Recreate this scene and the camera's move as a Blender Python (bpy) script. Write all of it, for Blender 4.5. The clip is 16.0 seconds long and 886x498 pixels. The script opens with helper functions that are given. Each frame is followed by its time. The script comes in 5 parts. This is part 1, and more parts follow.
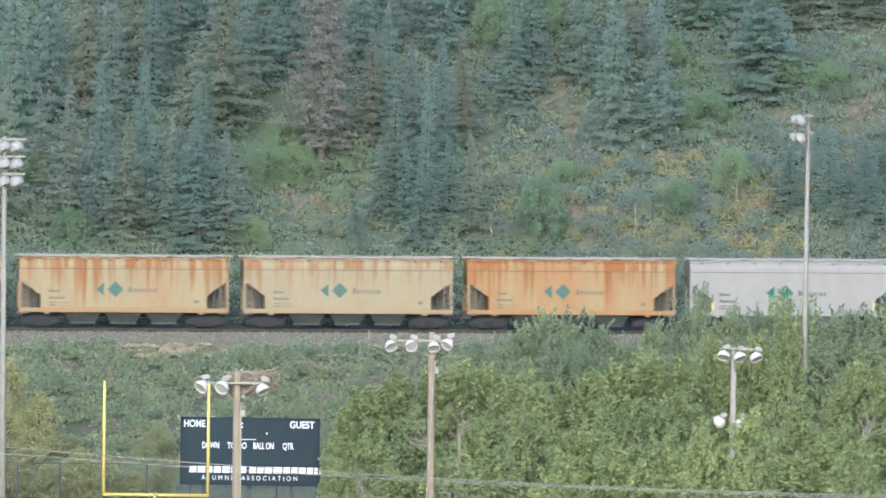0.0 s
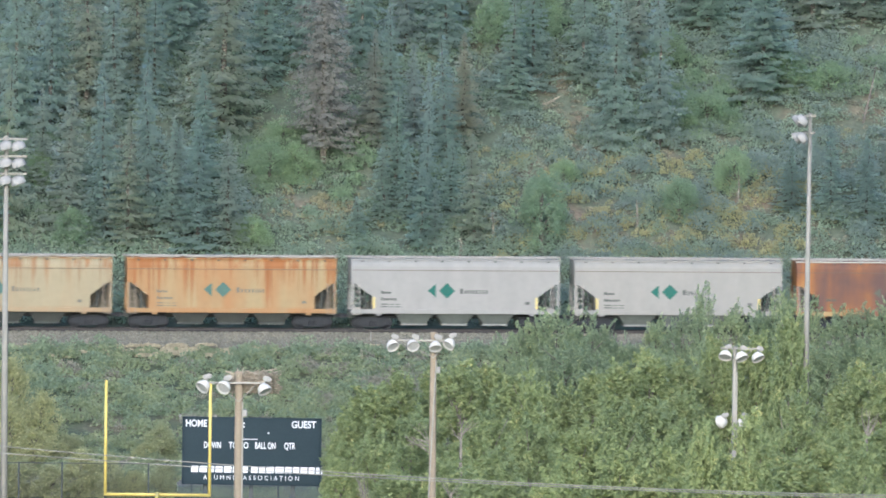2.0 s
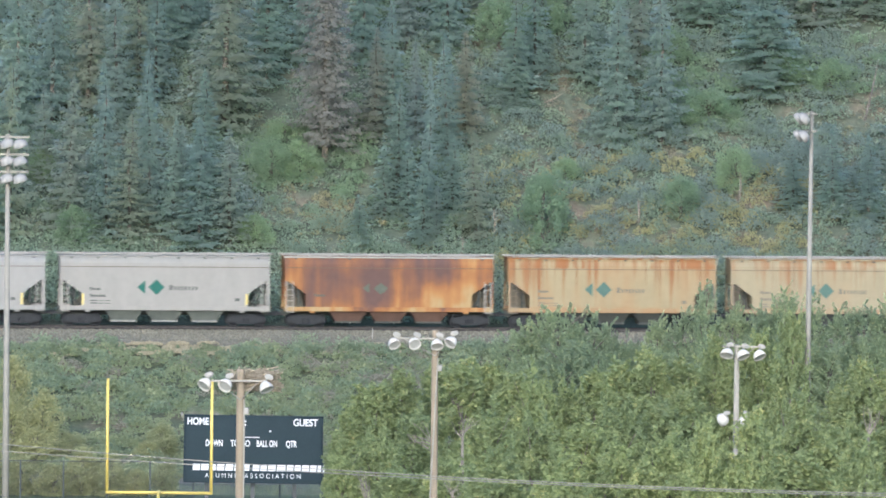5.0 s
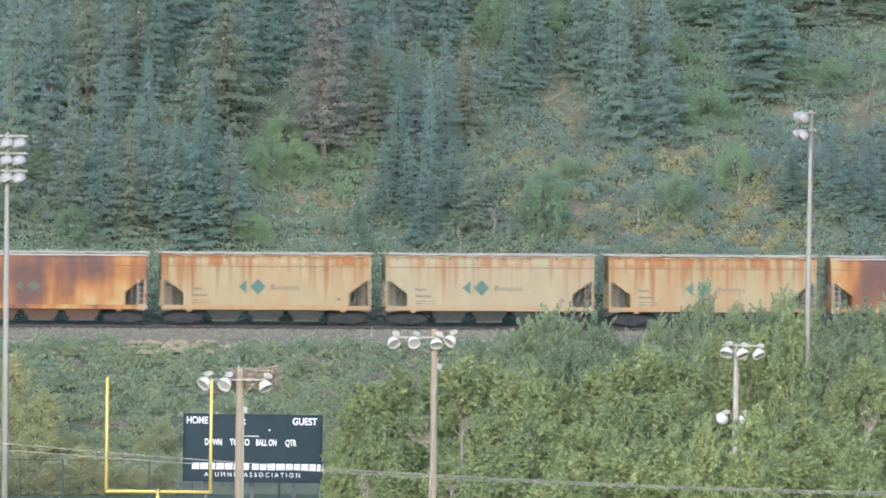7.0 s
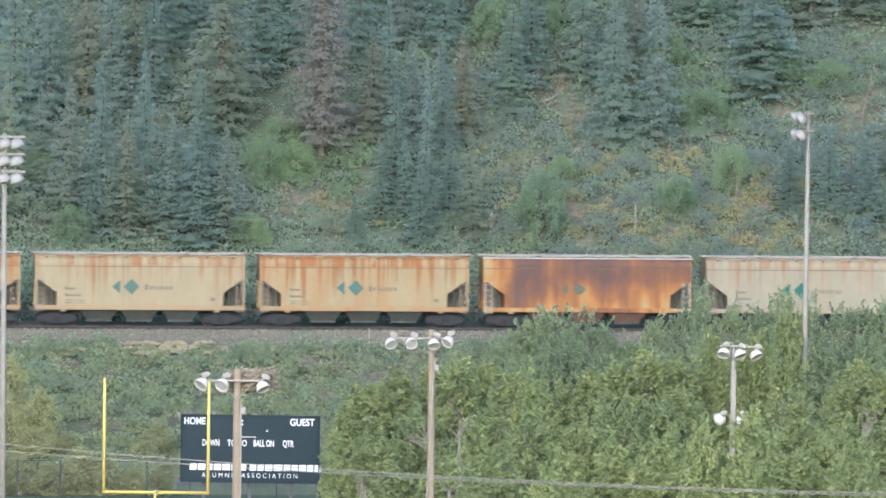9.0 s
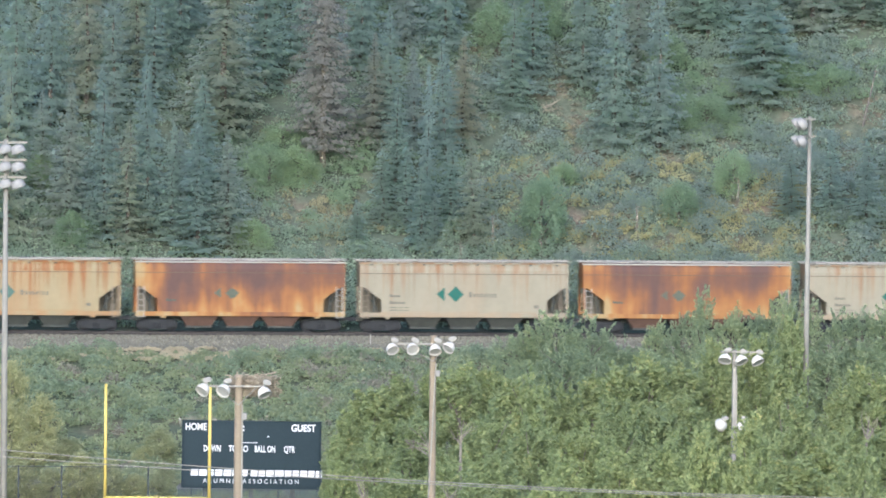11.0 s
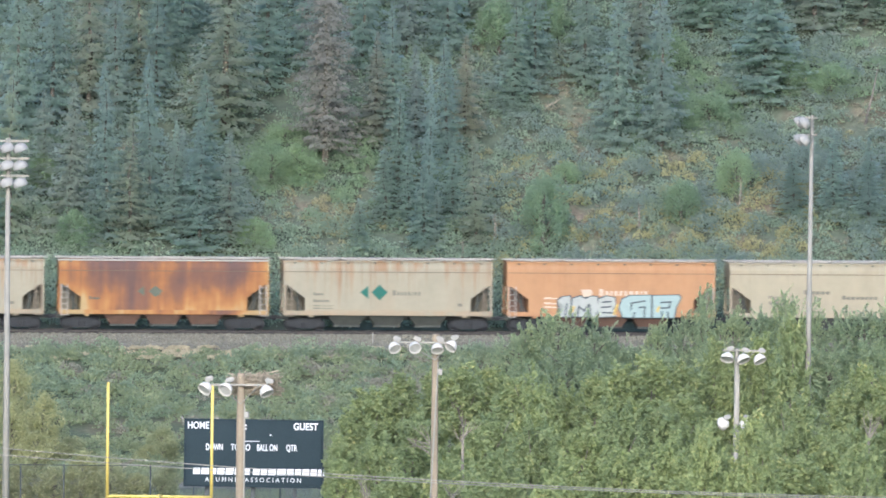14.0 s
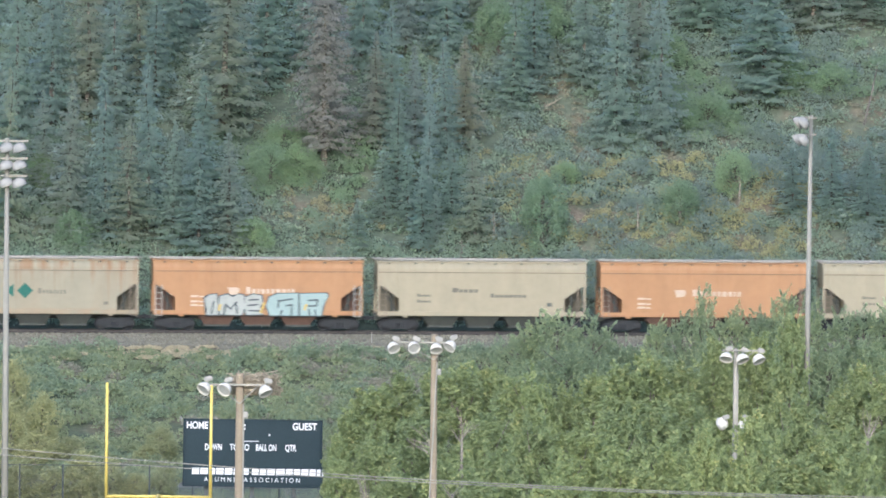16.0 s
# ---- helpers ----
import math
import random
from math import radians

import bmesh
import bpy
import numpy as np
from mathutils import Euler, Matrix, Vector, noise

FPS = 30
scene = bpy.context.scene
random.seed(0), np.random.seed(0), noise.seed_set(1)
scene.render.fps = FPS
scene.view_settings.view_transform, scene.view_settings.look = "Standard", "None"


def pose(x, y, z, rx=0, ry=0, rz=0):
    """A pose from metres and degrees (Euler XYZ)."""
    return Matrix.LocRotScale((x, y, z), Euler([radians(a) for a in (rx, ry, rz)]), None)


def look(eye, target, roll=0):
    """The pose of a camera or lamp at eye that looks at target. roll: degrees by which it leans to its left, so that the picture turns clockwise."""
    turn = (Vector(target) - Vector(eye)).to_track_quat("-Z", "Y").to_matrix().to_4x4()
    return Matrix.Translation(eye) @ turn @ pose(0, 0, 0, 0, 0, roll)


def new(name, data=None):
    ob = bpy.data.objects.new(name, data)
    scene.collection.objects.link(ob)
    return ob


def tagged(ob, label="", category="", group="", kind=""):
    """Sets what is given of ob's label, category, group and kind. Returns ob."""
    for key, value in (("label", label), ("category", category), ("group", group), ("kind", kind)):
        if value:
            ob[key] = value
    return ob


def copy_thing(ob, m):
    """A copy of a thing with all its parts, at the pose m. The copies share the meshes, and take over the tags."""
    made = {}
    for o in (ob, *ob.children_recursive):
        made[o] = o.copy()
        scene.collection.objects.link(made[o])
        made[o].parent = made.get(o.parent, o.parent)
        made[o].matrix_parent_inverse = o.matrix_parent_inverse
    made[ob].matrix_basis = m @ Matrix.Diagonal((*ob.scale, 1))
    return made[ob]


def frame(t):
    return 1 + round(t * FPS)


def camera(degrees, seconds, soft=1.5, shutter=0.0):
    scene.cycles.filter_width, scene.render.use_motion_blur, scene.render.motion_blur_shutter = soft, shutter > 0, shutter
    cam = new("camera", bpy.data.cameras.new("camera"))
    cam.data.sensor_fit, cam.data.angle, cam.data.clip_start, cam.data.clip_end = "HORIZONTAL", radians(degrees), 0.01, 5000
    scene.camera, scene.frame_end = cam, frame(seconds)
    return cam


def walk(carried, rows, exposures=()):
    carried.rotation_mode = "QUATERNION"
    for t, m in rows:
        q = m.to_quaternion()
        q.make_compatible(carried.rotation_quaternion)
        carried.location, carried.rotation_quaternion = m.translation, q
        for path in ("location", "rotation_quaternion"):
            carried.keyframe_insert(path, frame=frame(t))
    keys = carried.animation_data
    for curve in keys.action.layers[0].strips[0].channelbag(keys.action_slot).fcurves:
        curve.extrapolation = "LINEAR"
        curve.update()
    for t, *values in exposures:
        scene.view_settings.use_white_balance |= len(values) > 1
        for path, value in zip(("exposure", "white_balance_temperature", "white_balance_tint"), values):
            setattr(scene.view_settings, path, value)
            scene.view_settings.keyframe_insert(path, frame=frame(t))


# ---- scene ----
# A freight train of covered hoppers passes below a wooded bluff, seen from far off across a sports field and a river.
EYE = Vector((0, 0, 32.6))
FOCAL = 15700.0                      # focal length in units of the picture grid, 1568 wide
TILT = math.degrees(math.atan(541 / FOCAL))
ROLL = 0.53


def aim(dx, dy):
    """The camera's pose, turned so that the view shifts by dx to the right and dy down from its first place."""
    c, s = math.cos(radians(ROLL)), math.sin(radians(ROLL))
    du, dv = dx * c + dy * s, -dx * s + dy * c
    yaw = math.degrees(du / FOCAL)
    tilt = TILT - math.degrees(dv / FOCAL)
    d = Vector((-math.sin(radians(yaw)), math.cos(radians(yaw)), -math.tan(radians(tilt))))
    return look(EYE, EYE + d, ROLL)


cam = camera(5.7175, 16.0, soft=1.7, shutter=0.5)
SWAY = [
    (0.0, 0.00, 0.00), (0.5, 1.19, 1.65), (1.0, 2.97, 0.05), (1.5, 4.43, -1.86), (2.0, 3.01, -0.37),
    (2.5, 5.88, 0.19), (3.0, 4.80, -0.05), (3.5, 3.38, -1.58), (4.0, 4.90, -2.77), (6.5, 6.18, -4.57),
    (7.0, 4.73, -5.86), (7.5, 6.49, -9.00), (8.0, 2.73, -8.00), (8.5, -0.09, -6.20), (9.0, 0.28, -4.48),
    (11.5, 4.48, 6.49), (12.0, 9.08, 4.69), (12.5, 12.20, 1.70), (13.0, 9.31, 1.51), (13.5, 7.96, 3.24),
    (14.0, 6.40, 3.15), (14.5, 6.09, 1.47), (15.0, 7.54, 2.78), (15.5, 5.86, 4.92), (16.0, 4.62, 3.15)
]
walk(cam, [(t, aim(dx, dy)) for t, dx, dy in SWAY], [(0.0, 1.49, 5480, 12), (1.5, 1.46, 5470, 12), (3.0, 1.42, 5430, 11), (4.0, 1.44, 5430, 11), (6.5, 1.46, 5500, 13), (8.0, 1.50, 5500, 13), (9.0, 1.48, 5480, 13), (12.5, 1.55, 5480, 13), (14.5, 1.54, 5490, 13.5), (16.0, 1.43, 5470, 12.5)])

# ---- light: a bright overcast sky ----
SUN_ELEVATION, SUN_AZIMUTH = 21, 186          # degrees; azimuth clockwise from +Y
world = bpy.data.worlds.new("overcast_sky")
scene.world = world
world.use_nodes = True
wn, wl = world.node_tree.nodes, world.node_tree.links
sky = wn.new("ShaderNodeTexSky")
sky.sky_type, sky.sun_disc = "NISHITA", False
sky.sun_elevation, sky.sun_rotation = radians(SUN_ELEVATION), radians(SUN_AZIMUTH)
sky.air_density, sky.dust_density, sky.ozone_density = 1.0, 2.0, 1.0
veil = wn.new("ShaderNodeHueSaturation")
veil.inputs["Saturation"].default_value = 0.9
wl.new(sky.outputs[0], veil.inputs["Color"])
wl.new(veil.outputs[0], wn["Background"].inputs[0])
wn["Background"].inputs[1].default_value = 0.15
sun_data = bpy.data.lights.new("sun", "SUN")
sun_data.energy, sun_data.angle, sun_data.color = 1.0, radians(36), (1.0, 0.97, 0.92)
sun = new("sun", sun_data)
sa, se = radians(SUN_AZIMUTH), radians(SUN_ELEVATION)
to_sun = Vector((math.sin(sa) * math.cos(se), math.cos(sa) * math.cos(se), math.sin(se)))
sun.matrix_world = look(to_sun * 100, (0, 0, 0))

# ---- track frame: u runs along the rails, w across them towards the bluff ----
YAW = radians(5)
ORIGIN = Vector((0, 601, 0))
ALONG = Vector((math.cos(YAW), math.sin(YAW), 0))
ACROSS = Vector((-math.sin(YAW), math.cos(YAW), 0))
RAIL_TOP = 6.43
WATER = -1.2


def spot(u, w, z=0.0):
    return ORIGIN + ALONG * u + ACROSS * w + Vector((0, 0, z))


PROFILE_W = [-900, -575, -430, -80, -76.5, -60, -48.5, -30, -9.2, -4.2, -2.6, 2.6, 4.5, 7, 60, 95, 130, 4000]
PROFILE_Z = [31, 30.9, 0, 0, -2.2, -2.4, -1.1, 1.8, 5.5, 6.1, 6.2, 6.2, 5.9, 6.3, 41.8, 63, 70, 74]


def ground_z(u, w):
    z = float(np.interp(w, PROFILE_W, PROFILE_Z))
    rough = 0.0
    if 8 < w < 120:
        rough = min(1.0, (w - 8) / 6) * (1.2 * noise.noise((u * 0.09, w * 0.09, 1.0)) + 0.4 * noise.noise((u * 0.3, w * 0.3, 4.0)))
    elif -47 < w < -10:
        rough = 0.5 * noise.noise((u * 0.12, w * 0.12, 2.0)) * min(1.0, (-10 - w) / 5)
    return z + rough


# ---- materials ----
def material(name):
    m = bpy.data.materials.new(name)
    m.use_nodes = True
    return m, m.node_tree.nodes, m.node_tree.links, m.node_tree.nodes["Principled BSDF"]


def ramp(nodes, stops):
    r = nodes.new("ShaderNodeValToRGB")
    while len(r.color_ramp.elements) < len(stops):
        r.color_ramp.elements.new(0.5)
    for e, (p, c) in zip(r.color_ramp.elements, stops):
        e.position, e.color = p, (*c, 1) if len(c) == 3 else c
    return r


def noise_tex(nodes, links, scale, detail=4.0, stretch=(1, 1, 1), coord="Object", offset=None):
    co = nodes.new("ShaderNodeTexCoord")
    mp = nodes.new("ShaderNodeMapping")
    mp.inputs["Scale"].default_value = stretch
    links.new(co.outputs[coord], mp.inputs[0])
    if offset is not None:
        links.new(offset, mp.inputs["Location"])
    n = nodes.new("ShaderNodeTexNoise")
    n.inputs["Scale"].default_value, n.inputs["Detail"].default_value = scale, detail
    links.new(mp.outputs[0], n.inputs["Vector"])
    return n


def mix(nodes, links, fac, a, b, mode="MIX"):
    m = nodes.new("ShaderNodeMix")
    m.data_type, m.blend_type = "RGBA", mode
    for sock, v in ((m.inputs[0], fac), (m.inputs[6], a), (m.inputs[7], b)):
        if isinstance(v, (int, float)):
            sock.default_value = v
        elif isinstance(v, tuple):
            sock.default_value = (*v, 1)
        else:
            links.new(v, sock)
    return m.outputs[2]


def bump(nodes, links, bsdf, height, strength, distance):
    b = nodes.new("ShaderNodeBump")
    b.inputs["Strength"].default_value, b.inputs["Distance"].default_value = strength, distance
    links.new(height, b.inputs["Height"])
    links.new(b.outputs[0], bsdf.inputs["Normal"])


def plain(name, colour, roughness=0.6, metallic=0.0, vary=0.25, scale=6.0):
    """Paint, metal or plastic with fine grain and broad wear."""
    m, n, l, b = material(name)
    fine = noise_tex(n, l, scale * 6, 3)
    broad = noise_tex(n, l, scale * 0.4, 4)
    dark = tuple(c * (1 - vary) for c in colour)
    c1 = mix(n, l, broad.outputs[0], dark, tuple(min(1, c * (1 + vary * 0.5)) for c in colour))
    r = ramp(n, [(0.35, (0.8, 0.8, 0.8)), (0.65, (1, 1, 1))])
    l.new(fine.outputs[0], r.inputs[0])
    l.new(mix(n, l, 0.6, c1, r.outputs[0], "MULTIPLY"), b.inputs["Base Color"])
    b.inputs["Roughness"].default_value, b.inputs["Metallic"].default_value = roughness, metallic
    b.inputs["Specular IOR Level"].default_value = 0.25
    bump(n, l, b, fine.outputs[0], 0.2, 0.01)
    return m


def earth(name, stops, scale, fine_scale, roughness=0.95, relief=0.15, coord="Object"):
    m, n, l, b = material(name)
    broad = noise_tex(n, l, scale, 6, coord=coord)
    fine = noise_tex(n, l, fine_scale, 6, coord=coord)
    r = ramp(n, stops)
    l.new(broad.outputs[0], r.inputs[0])
    fr = ramp(n, [(0.3, (0.55, 0.55, 0.55)), (0.7, (1.25, 1.25, 1.25))])
    l.new(fine.outputs[0], fr.inputs[0])
    l.new(mix(n, l, 0.9, r.outputs[0], fr.outputs[0], "MULTIPLY"), b.inputs["Base Color"])
    b.inputs["Roughness"].default_value = roughness
    bump(n, l, b, fine.outputs[0], 0.9, relief)
    return m


def foliage(name, dark, light, through_light=0.35, roughness=0.75, tip=None, spread=0.12, grain=1.1, leafy=0.32, hues=None):
    """Leaves or needles: each one differs a little, and lets some light through."""
    m, n, l, b = material(name)
    geo = n.new("ShaderNodeNewGeometry")
    info = n.new("ShaderNodeObjectInfo")
    broad = noise_tex(n, l, grain, 3)
    stops = [(0.0, dark), (0.75, light), (1.0, tip or light)]
    r = ramp(n, stops)
    add = n.new("ShaderNodeMath")
    add.operation = "MULTIPLY_ADD"
    add.inputs[1].default_value, add.inputs[2].default_value = leafy, -0.06 - leafy / 2
    l.new(geo.outputs["Random Per Island"], add.inputs[0])
    add2 = n.new("ShaderNodeMath")
    add2.operation = "MULTIPLY_ADD"
    add2.inputs[1].default_value = 1.1
    l.new(broad.outputs[0], add2.inputs[0])
    l.new(add.outputs[0], add2.inputs[2])
    l.new(add2.outputs[0], r.inputs[0])
    tint = ramp(n, hues or [(0.0, (1 - spread, 1 - spread * 0.8, 1 - spread * 0.6)), (0.5, (1.0, 1.0, 1.0)), (1.0, (1 + spread, 1 + spread * 0.8, 1 + spread * 0.3))])
    l.new(info.outputs["Random"], tint.inputs[0])
    col = mix(n, l, 1.0, r.outputs[0], tint.outputs[0], "MULTIPLY")
    l.new(col, b.inputs["Base Color"])
    b.inputs["Roughness"].default_value = roughness
    # bluish sheen that lays a milky, haze-like veil over the leaves
    b.inputs["Sheen Weight"].default_value = 0.12
    b.inputs["Sheen Roughness"].default_value = 0.6
    b.inputs["Sheen Tint"].default_value = (0.86, 0.95, 1.0, 1)
    b.inputs["Specular IOR Level"].default_value = 0.25
    tr = n.new("ShaderNodeBsdfTranslucent")
    l.new(col, tr.inputs[0])
    ms = n.new("ShaderNodeMixShader")
    ms.inputs[0].default_value = through_light
    l.new(b.outputs[0], ms.inputs[1])
    l.new(tr.outputs[0], ms.inputs[2])
    l.new(ms.outputs[0], n["Material Output"].inputs[0])
    return m


def rust_paint(name):
    """Cream paint rusted to orange, with purple-brown scale spreading from the middle of the upper side."""
    m, n, l, b = material(name)
    info = n.new("ShaderNodeObjectInfo")
    k = n.new("ShaderNodeMath")
    k.operation, k.inputs[1].default_value = "MULTIPLY", 70.0
    l.new(info.outputs["Random"], k.inputs[0])
    off = n.new("ShaderNodeCombineXYZ")
    l.new(k.outputs[0], off.inputs[0])
    wide = noise_tex(n, l, 1.0, 3, (0.36, 0.1, 0.22), offset=off.outputs[0])
    runs = noise_tex(n, l, 1.0, 5, (2.4, 0.2, 0.14), offset=off.outputs[0])
    fine = noise_tex(n, l, 3.0, 5)
    co = n.new("ShaderNodeTexCoord")
    sep = n.new("ShaderNodeSeparateXYZ")
    l.new(co.outputs["Object"], sep.inputs[0])
    far = n.new("ShaderNodeMath")
    far.operation = "ABSOLUTE"
    l.new(sep.outputs[0], far.inputs[0])

    def ranged(socket, a, b2, lo, hi):
        g = n.new("ShaderNodeMapRange")
        for q, v in zip((1, 2, 3, 4), (a, b2, lo, hi)):
            g.inputs[q].default_value = v
        l.new(socket, g.inputs[0])
        return g.outputs[0]

    def total(*sockets):
        out = sockets[0]
        for o in sockets[1:]:
            g = n.new("ShaderNodeMath")
            l.new(out, g.inputs[0])
            l.new(o, g.inputs[1])
            out = g.outputs[0]
        return out

    v = total(ranged(wide.outputs[0], 0.2, 0.8, -0.62, 0.62), ranged(runs.outputs[0], 0.2, 0.8, -0.22, 0.22), ranged(sep.outputs[2], 1.2, 3.4, 0.24, 0.60), ranged(far.outputs[0], 4.4, 7.0, 0.1, -0.22))
    r = ramp(n, [(0.04, (0.255, 0.185, 0.088)), (0.20, (0.252, 0.132, 0.046)), (0.38, (0.205, 0.092, 0.033)), (0.56, (0.130, 0.062, 0.035)), (0.85, (0.084, 0.050, 0.041))])
    l.new(v, r.inputs[0])
    fr = ramp(n, [(0.3, (0.93, 0.93, 0.93)), (0.6, (1, 1, 1))])
    l.new(fine.outputs[0], fr.inputs[0])
    l.new(mix(n, l, 1.0, r.outputs[0], fr.outputs[0], "MULTIPLY"), b.inputs["Base Color"])
    b.inputs["Roughness"].default_value = 0.7
    b.inputs["Specular IOR Level"].default_value = 0.2
    bump(n, l, b, fine.outputs[0], 0.1, 0.01)
    return m


def car_paint(name, base, rust, streaks, blotch):
    """Faded railcar paint: broad warm rust stains, thin brown runs that fade downwards, and rust along the eaves, the sill and the ends."""
    m, n, l, b = material(name)
    info = n.new("ShaderNodeObjectInfo")
    k = n.new("ShaderNodeMath")
    k.operation, k.inputs[1].default_value = "MULTIPLY", 90.0
    l.new(info.outputs["Random"], k.inputs[0])
    off = n.new("ShaderNodeCombineXYZ")
    l.new(k.outputs[0], off.inputs[0])
    co = n.new("ShaderNodeTexCoord")
    sep = n.new("ShaderNodeSeparateXYZ")
    l.new(co.outputs["Object"], sep.inputs[0])

    def math_of(kind, x, y):
        g = n.new("ShaderNodeMath")
        g.operation = kind
        for q, v in enumerate((x, y)):
            if isinstance(v, (int, float)):
                g.inputs[q].default_value = v
            else:
                l.new(v, g.inputs[q])
        return g.outputs[0]

    def ranged(socket, a, b2, lo=0.0, hi=1.0):
        g = n.new("ShaderNodeMapRange")
        for q, v in zip((1, 2, 3, 4), (a, b2, lo, hi)):
            g.inputs[q].default_value = v
        l.new(socket, g.inputs[0])
        return g.outputs[0]

    stain = noise_tex(n, l, 1.0, 3, (0.55, 0.1, 0.10), offset=off.outputs[0])
    runs = noise_tex(n, l, 1.0, 4, (2.3, 0.2, 0.05), offset=off.outputs[0])
    hair = noise_tex(n, l, 1.0, 3, (6.5, 0.2, 0.09), offset=off.outputs[0])
    eave = noise_tex(n, l, 1.0, 4, (1.5, 0.4, 0.35), offset=off.outputs[0])
    grime = noise_tex(n, l, 1.0, 6, (1.1, 1.0, 0.5), offset=off.outputs[0])
    fine = noise_tex(n, l, 3.0, 5)
    gr = ramp(n, [(0.3, tuple(x * 0.9 for x in base)), (0.65, base)])
    l.new(grime.outputs[0], gr.inputs[0])
    warm = tuple(0.45 * x + 0.55 * y * 1.25 for x, y in zip(base, rust))
    deep = tuple(x * 0.72 for x in rust)
    # broad warm stains
    a = 0.66 - 0.26 * blotch - 0.10 * streaks
    c = mix(n, l, math_of("MULTIPLY", ranged(stain.outputs[0], a - 0.10, a + 0.14), min(1.0, 0.75 * streaks + blotch)), gr.outputs[0], warm)
    # runs, strongest under the eaves
    drop = ranged(sep.outputs[2], 1.0, 4.4, -0.13, 0.06)
    e = 0.70 - 0.16 * streaks
    run = ranged(math_of("ADD", runs.outputs[0], drop), e - 0.04, e + 0.09)
    c = mix(n, l, math_of("MULTIPLY", run, min(1.0, streaks)), c, rust)
    thin = ranged(math_of("ADD", hair.outputs[0], drop), 0.58, 0.70)
    c = mix(n, l, math_of("MULTIPLY", thin, min(0.85, 0.8 * streaks)), c, deep)
    # the curved eaves, the sill and the ends
    band = math_of("MULTIPLY", ranged(eave.outputs[0], 0.50, 0.59), ranged(sep.outputs[2], 4.05, 4.16))
    c = mix(n, l, math_of("MULTIPLY", band, min(0.9, 1.1 * streaks)), c, rust)
    low = math_of("MULTIPLY", ranged(sep.outputs[2], 1.55, 1.38), ranged(grime.outputs[0], 0.32, 0.6))
    c = mix(n, l, math_of("MULTIPLY", low, min(0.8, 0.9 * streaks)), c, warm)
    far = n.new("ShaderNodeMath")
    far.operation = "ABSOLUTE"
    l.new(sep.outputs[0], far.inputs[0])
    rim = math_of("MULTIPLY", ranged(far.outputs[0], 6.4, 7.1), ranged(grime.outputs[0], 0.35, 0.65))
    c = mix(n, l, math_of("MULTIPLY", rim, min(0.6, 0.7 * streaks)), c, warm)
    fr = ramp(n, [(0.3, (0.95, 0.95, 0.95)), (0.6, (1, 1, 1))])
    l.new(fine.outputs[0], fr.inputs[0])
    l.new(mix(n, l, 1.0, c, fr.outputs[0], "MULTIPLY"), b.inputs["Base Color"])
    b.inputs["Roughness"].default_value = 0.6
    b.inputs["Specular IOR Level"].default_value = 0.2
    bump(n, l, b, fine.outputs[0], 0.1, 0.01)
    return m


FIELD = earth("field_turf", [(0.3, (0.041, 0.074, 0.025)), (0.7, (0.082, 0.115, 0.041))], 0.3, 8)
BANK = earth("bank_earth", [(0.3, (0.060, 0.085, 0.042)), (0.5, (0.095, 0.108, 0.055)), (0.68, (0.156, 0.131, 0.082))], 0.25, 3)
BALLAST = earth("ballast_gravel", [(0.3, (0.142, 0.131, 0.092)), (0.7, (0.216, 0.198, 0.140))], 0.5, 3.2, relief=0.2)
sm, sn, sl, sb = material("ballast_stone")
s_geo = sn.new("ShaderNodeNewGeometry")
s_ramp = ramp(sn, [(0.0, (0.138, 0.130, 0.092)), (0.6, (0.210, 0.196, 0.142)), (1.0, (0.280, 0.260, 0.192))])
sl.new(s_geo.outputs["Random Per Island"], s_ramp.inputs[0])
s_grain = noise_tex(sn, sl, 20, 4)
sl.new(mix(sn, sl, 0.3, s_ramp.outputs[0], s_grain.outputs[0], "MULTIPLY"), sb.inputs["Base Color"])
sb.inputs["Roughness"].default_value = 0.9
STONES = sm
RIVERBED = earth("river_bed", [(0.3, (0.082, 0.082, 0.066)), (0.7, (0.164, 0.156, 0.131))], 0.5, 5)
BARK = earth("bark", [(0.3, (0.120, 0.106, 0.088)), (0.7, (0.220, 0.196, 0.165))], 3, 20)
PALE_BARK = earth("pale_bark", [(0.3, (0.205, 0.180, 0.139)), (0.7, (0.328, 0.295, 0.230))], 3, 20)
HUES = [(0.0, (1.06, 1.0, 0.94)), (0.25, (0.98, 1.02, 0.97)), (0.5, (0.92, 0.96, 0.95)), (0.75, (1.0, 1.04, 0.95)), (1.0, (0.96, 0.95, 0.96))]
# slope needles: base colours lifted and blued to stand in for distance haze
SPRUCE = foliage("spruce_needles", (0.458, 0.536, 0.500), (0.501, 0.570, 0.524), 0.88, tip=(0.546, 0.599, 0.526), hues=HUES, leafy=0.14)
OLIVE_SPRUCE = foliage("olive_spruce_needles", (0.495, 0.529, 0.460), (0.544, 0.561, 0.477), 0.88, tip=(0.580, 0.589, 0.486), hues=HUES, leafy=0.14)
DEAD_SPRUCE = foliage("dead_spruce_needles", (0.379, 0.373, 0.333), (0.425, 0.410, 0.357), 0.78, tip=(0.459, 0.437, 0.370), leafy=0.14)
POPLAR = foliage("poplar_leaves", (0.192, 0.248, 0.118), (0.345, 0.390, 0.172), 0.55, tip=(0.602, 0.568, 0.243), grain=0.85, leafy=0.5)
WILLOW = foliage("willow_leaves", (0.220, 0.291, 0.188), (0.347, 0.405, 0.229), 0.6, tip=(0.528, 0.543, 0.270), leafy=0.55)
PALE_WILLOW = foliage("pale_willow_leaves", (0.275, 0.294, 0.154), (0.424, 0.430, 0.226), 0.6, tip=(0.550, 0.513, 0.288))
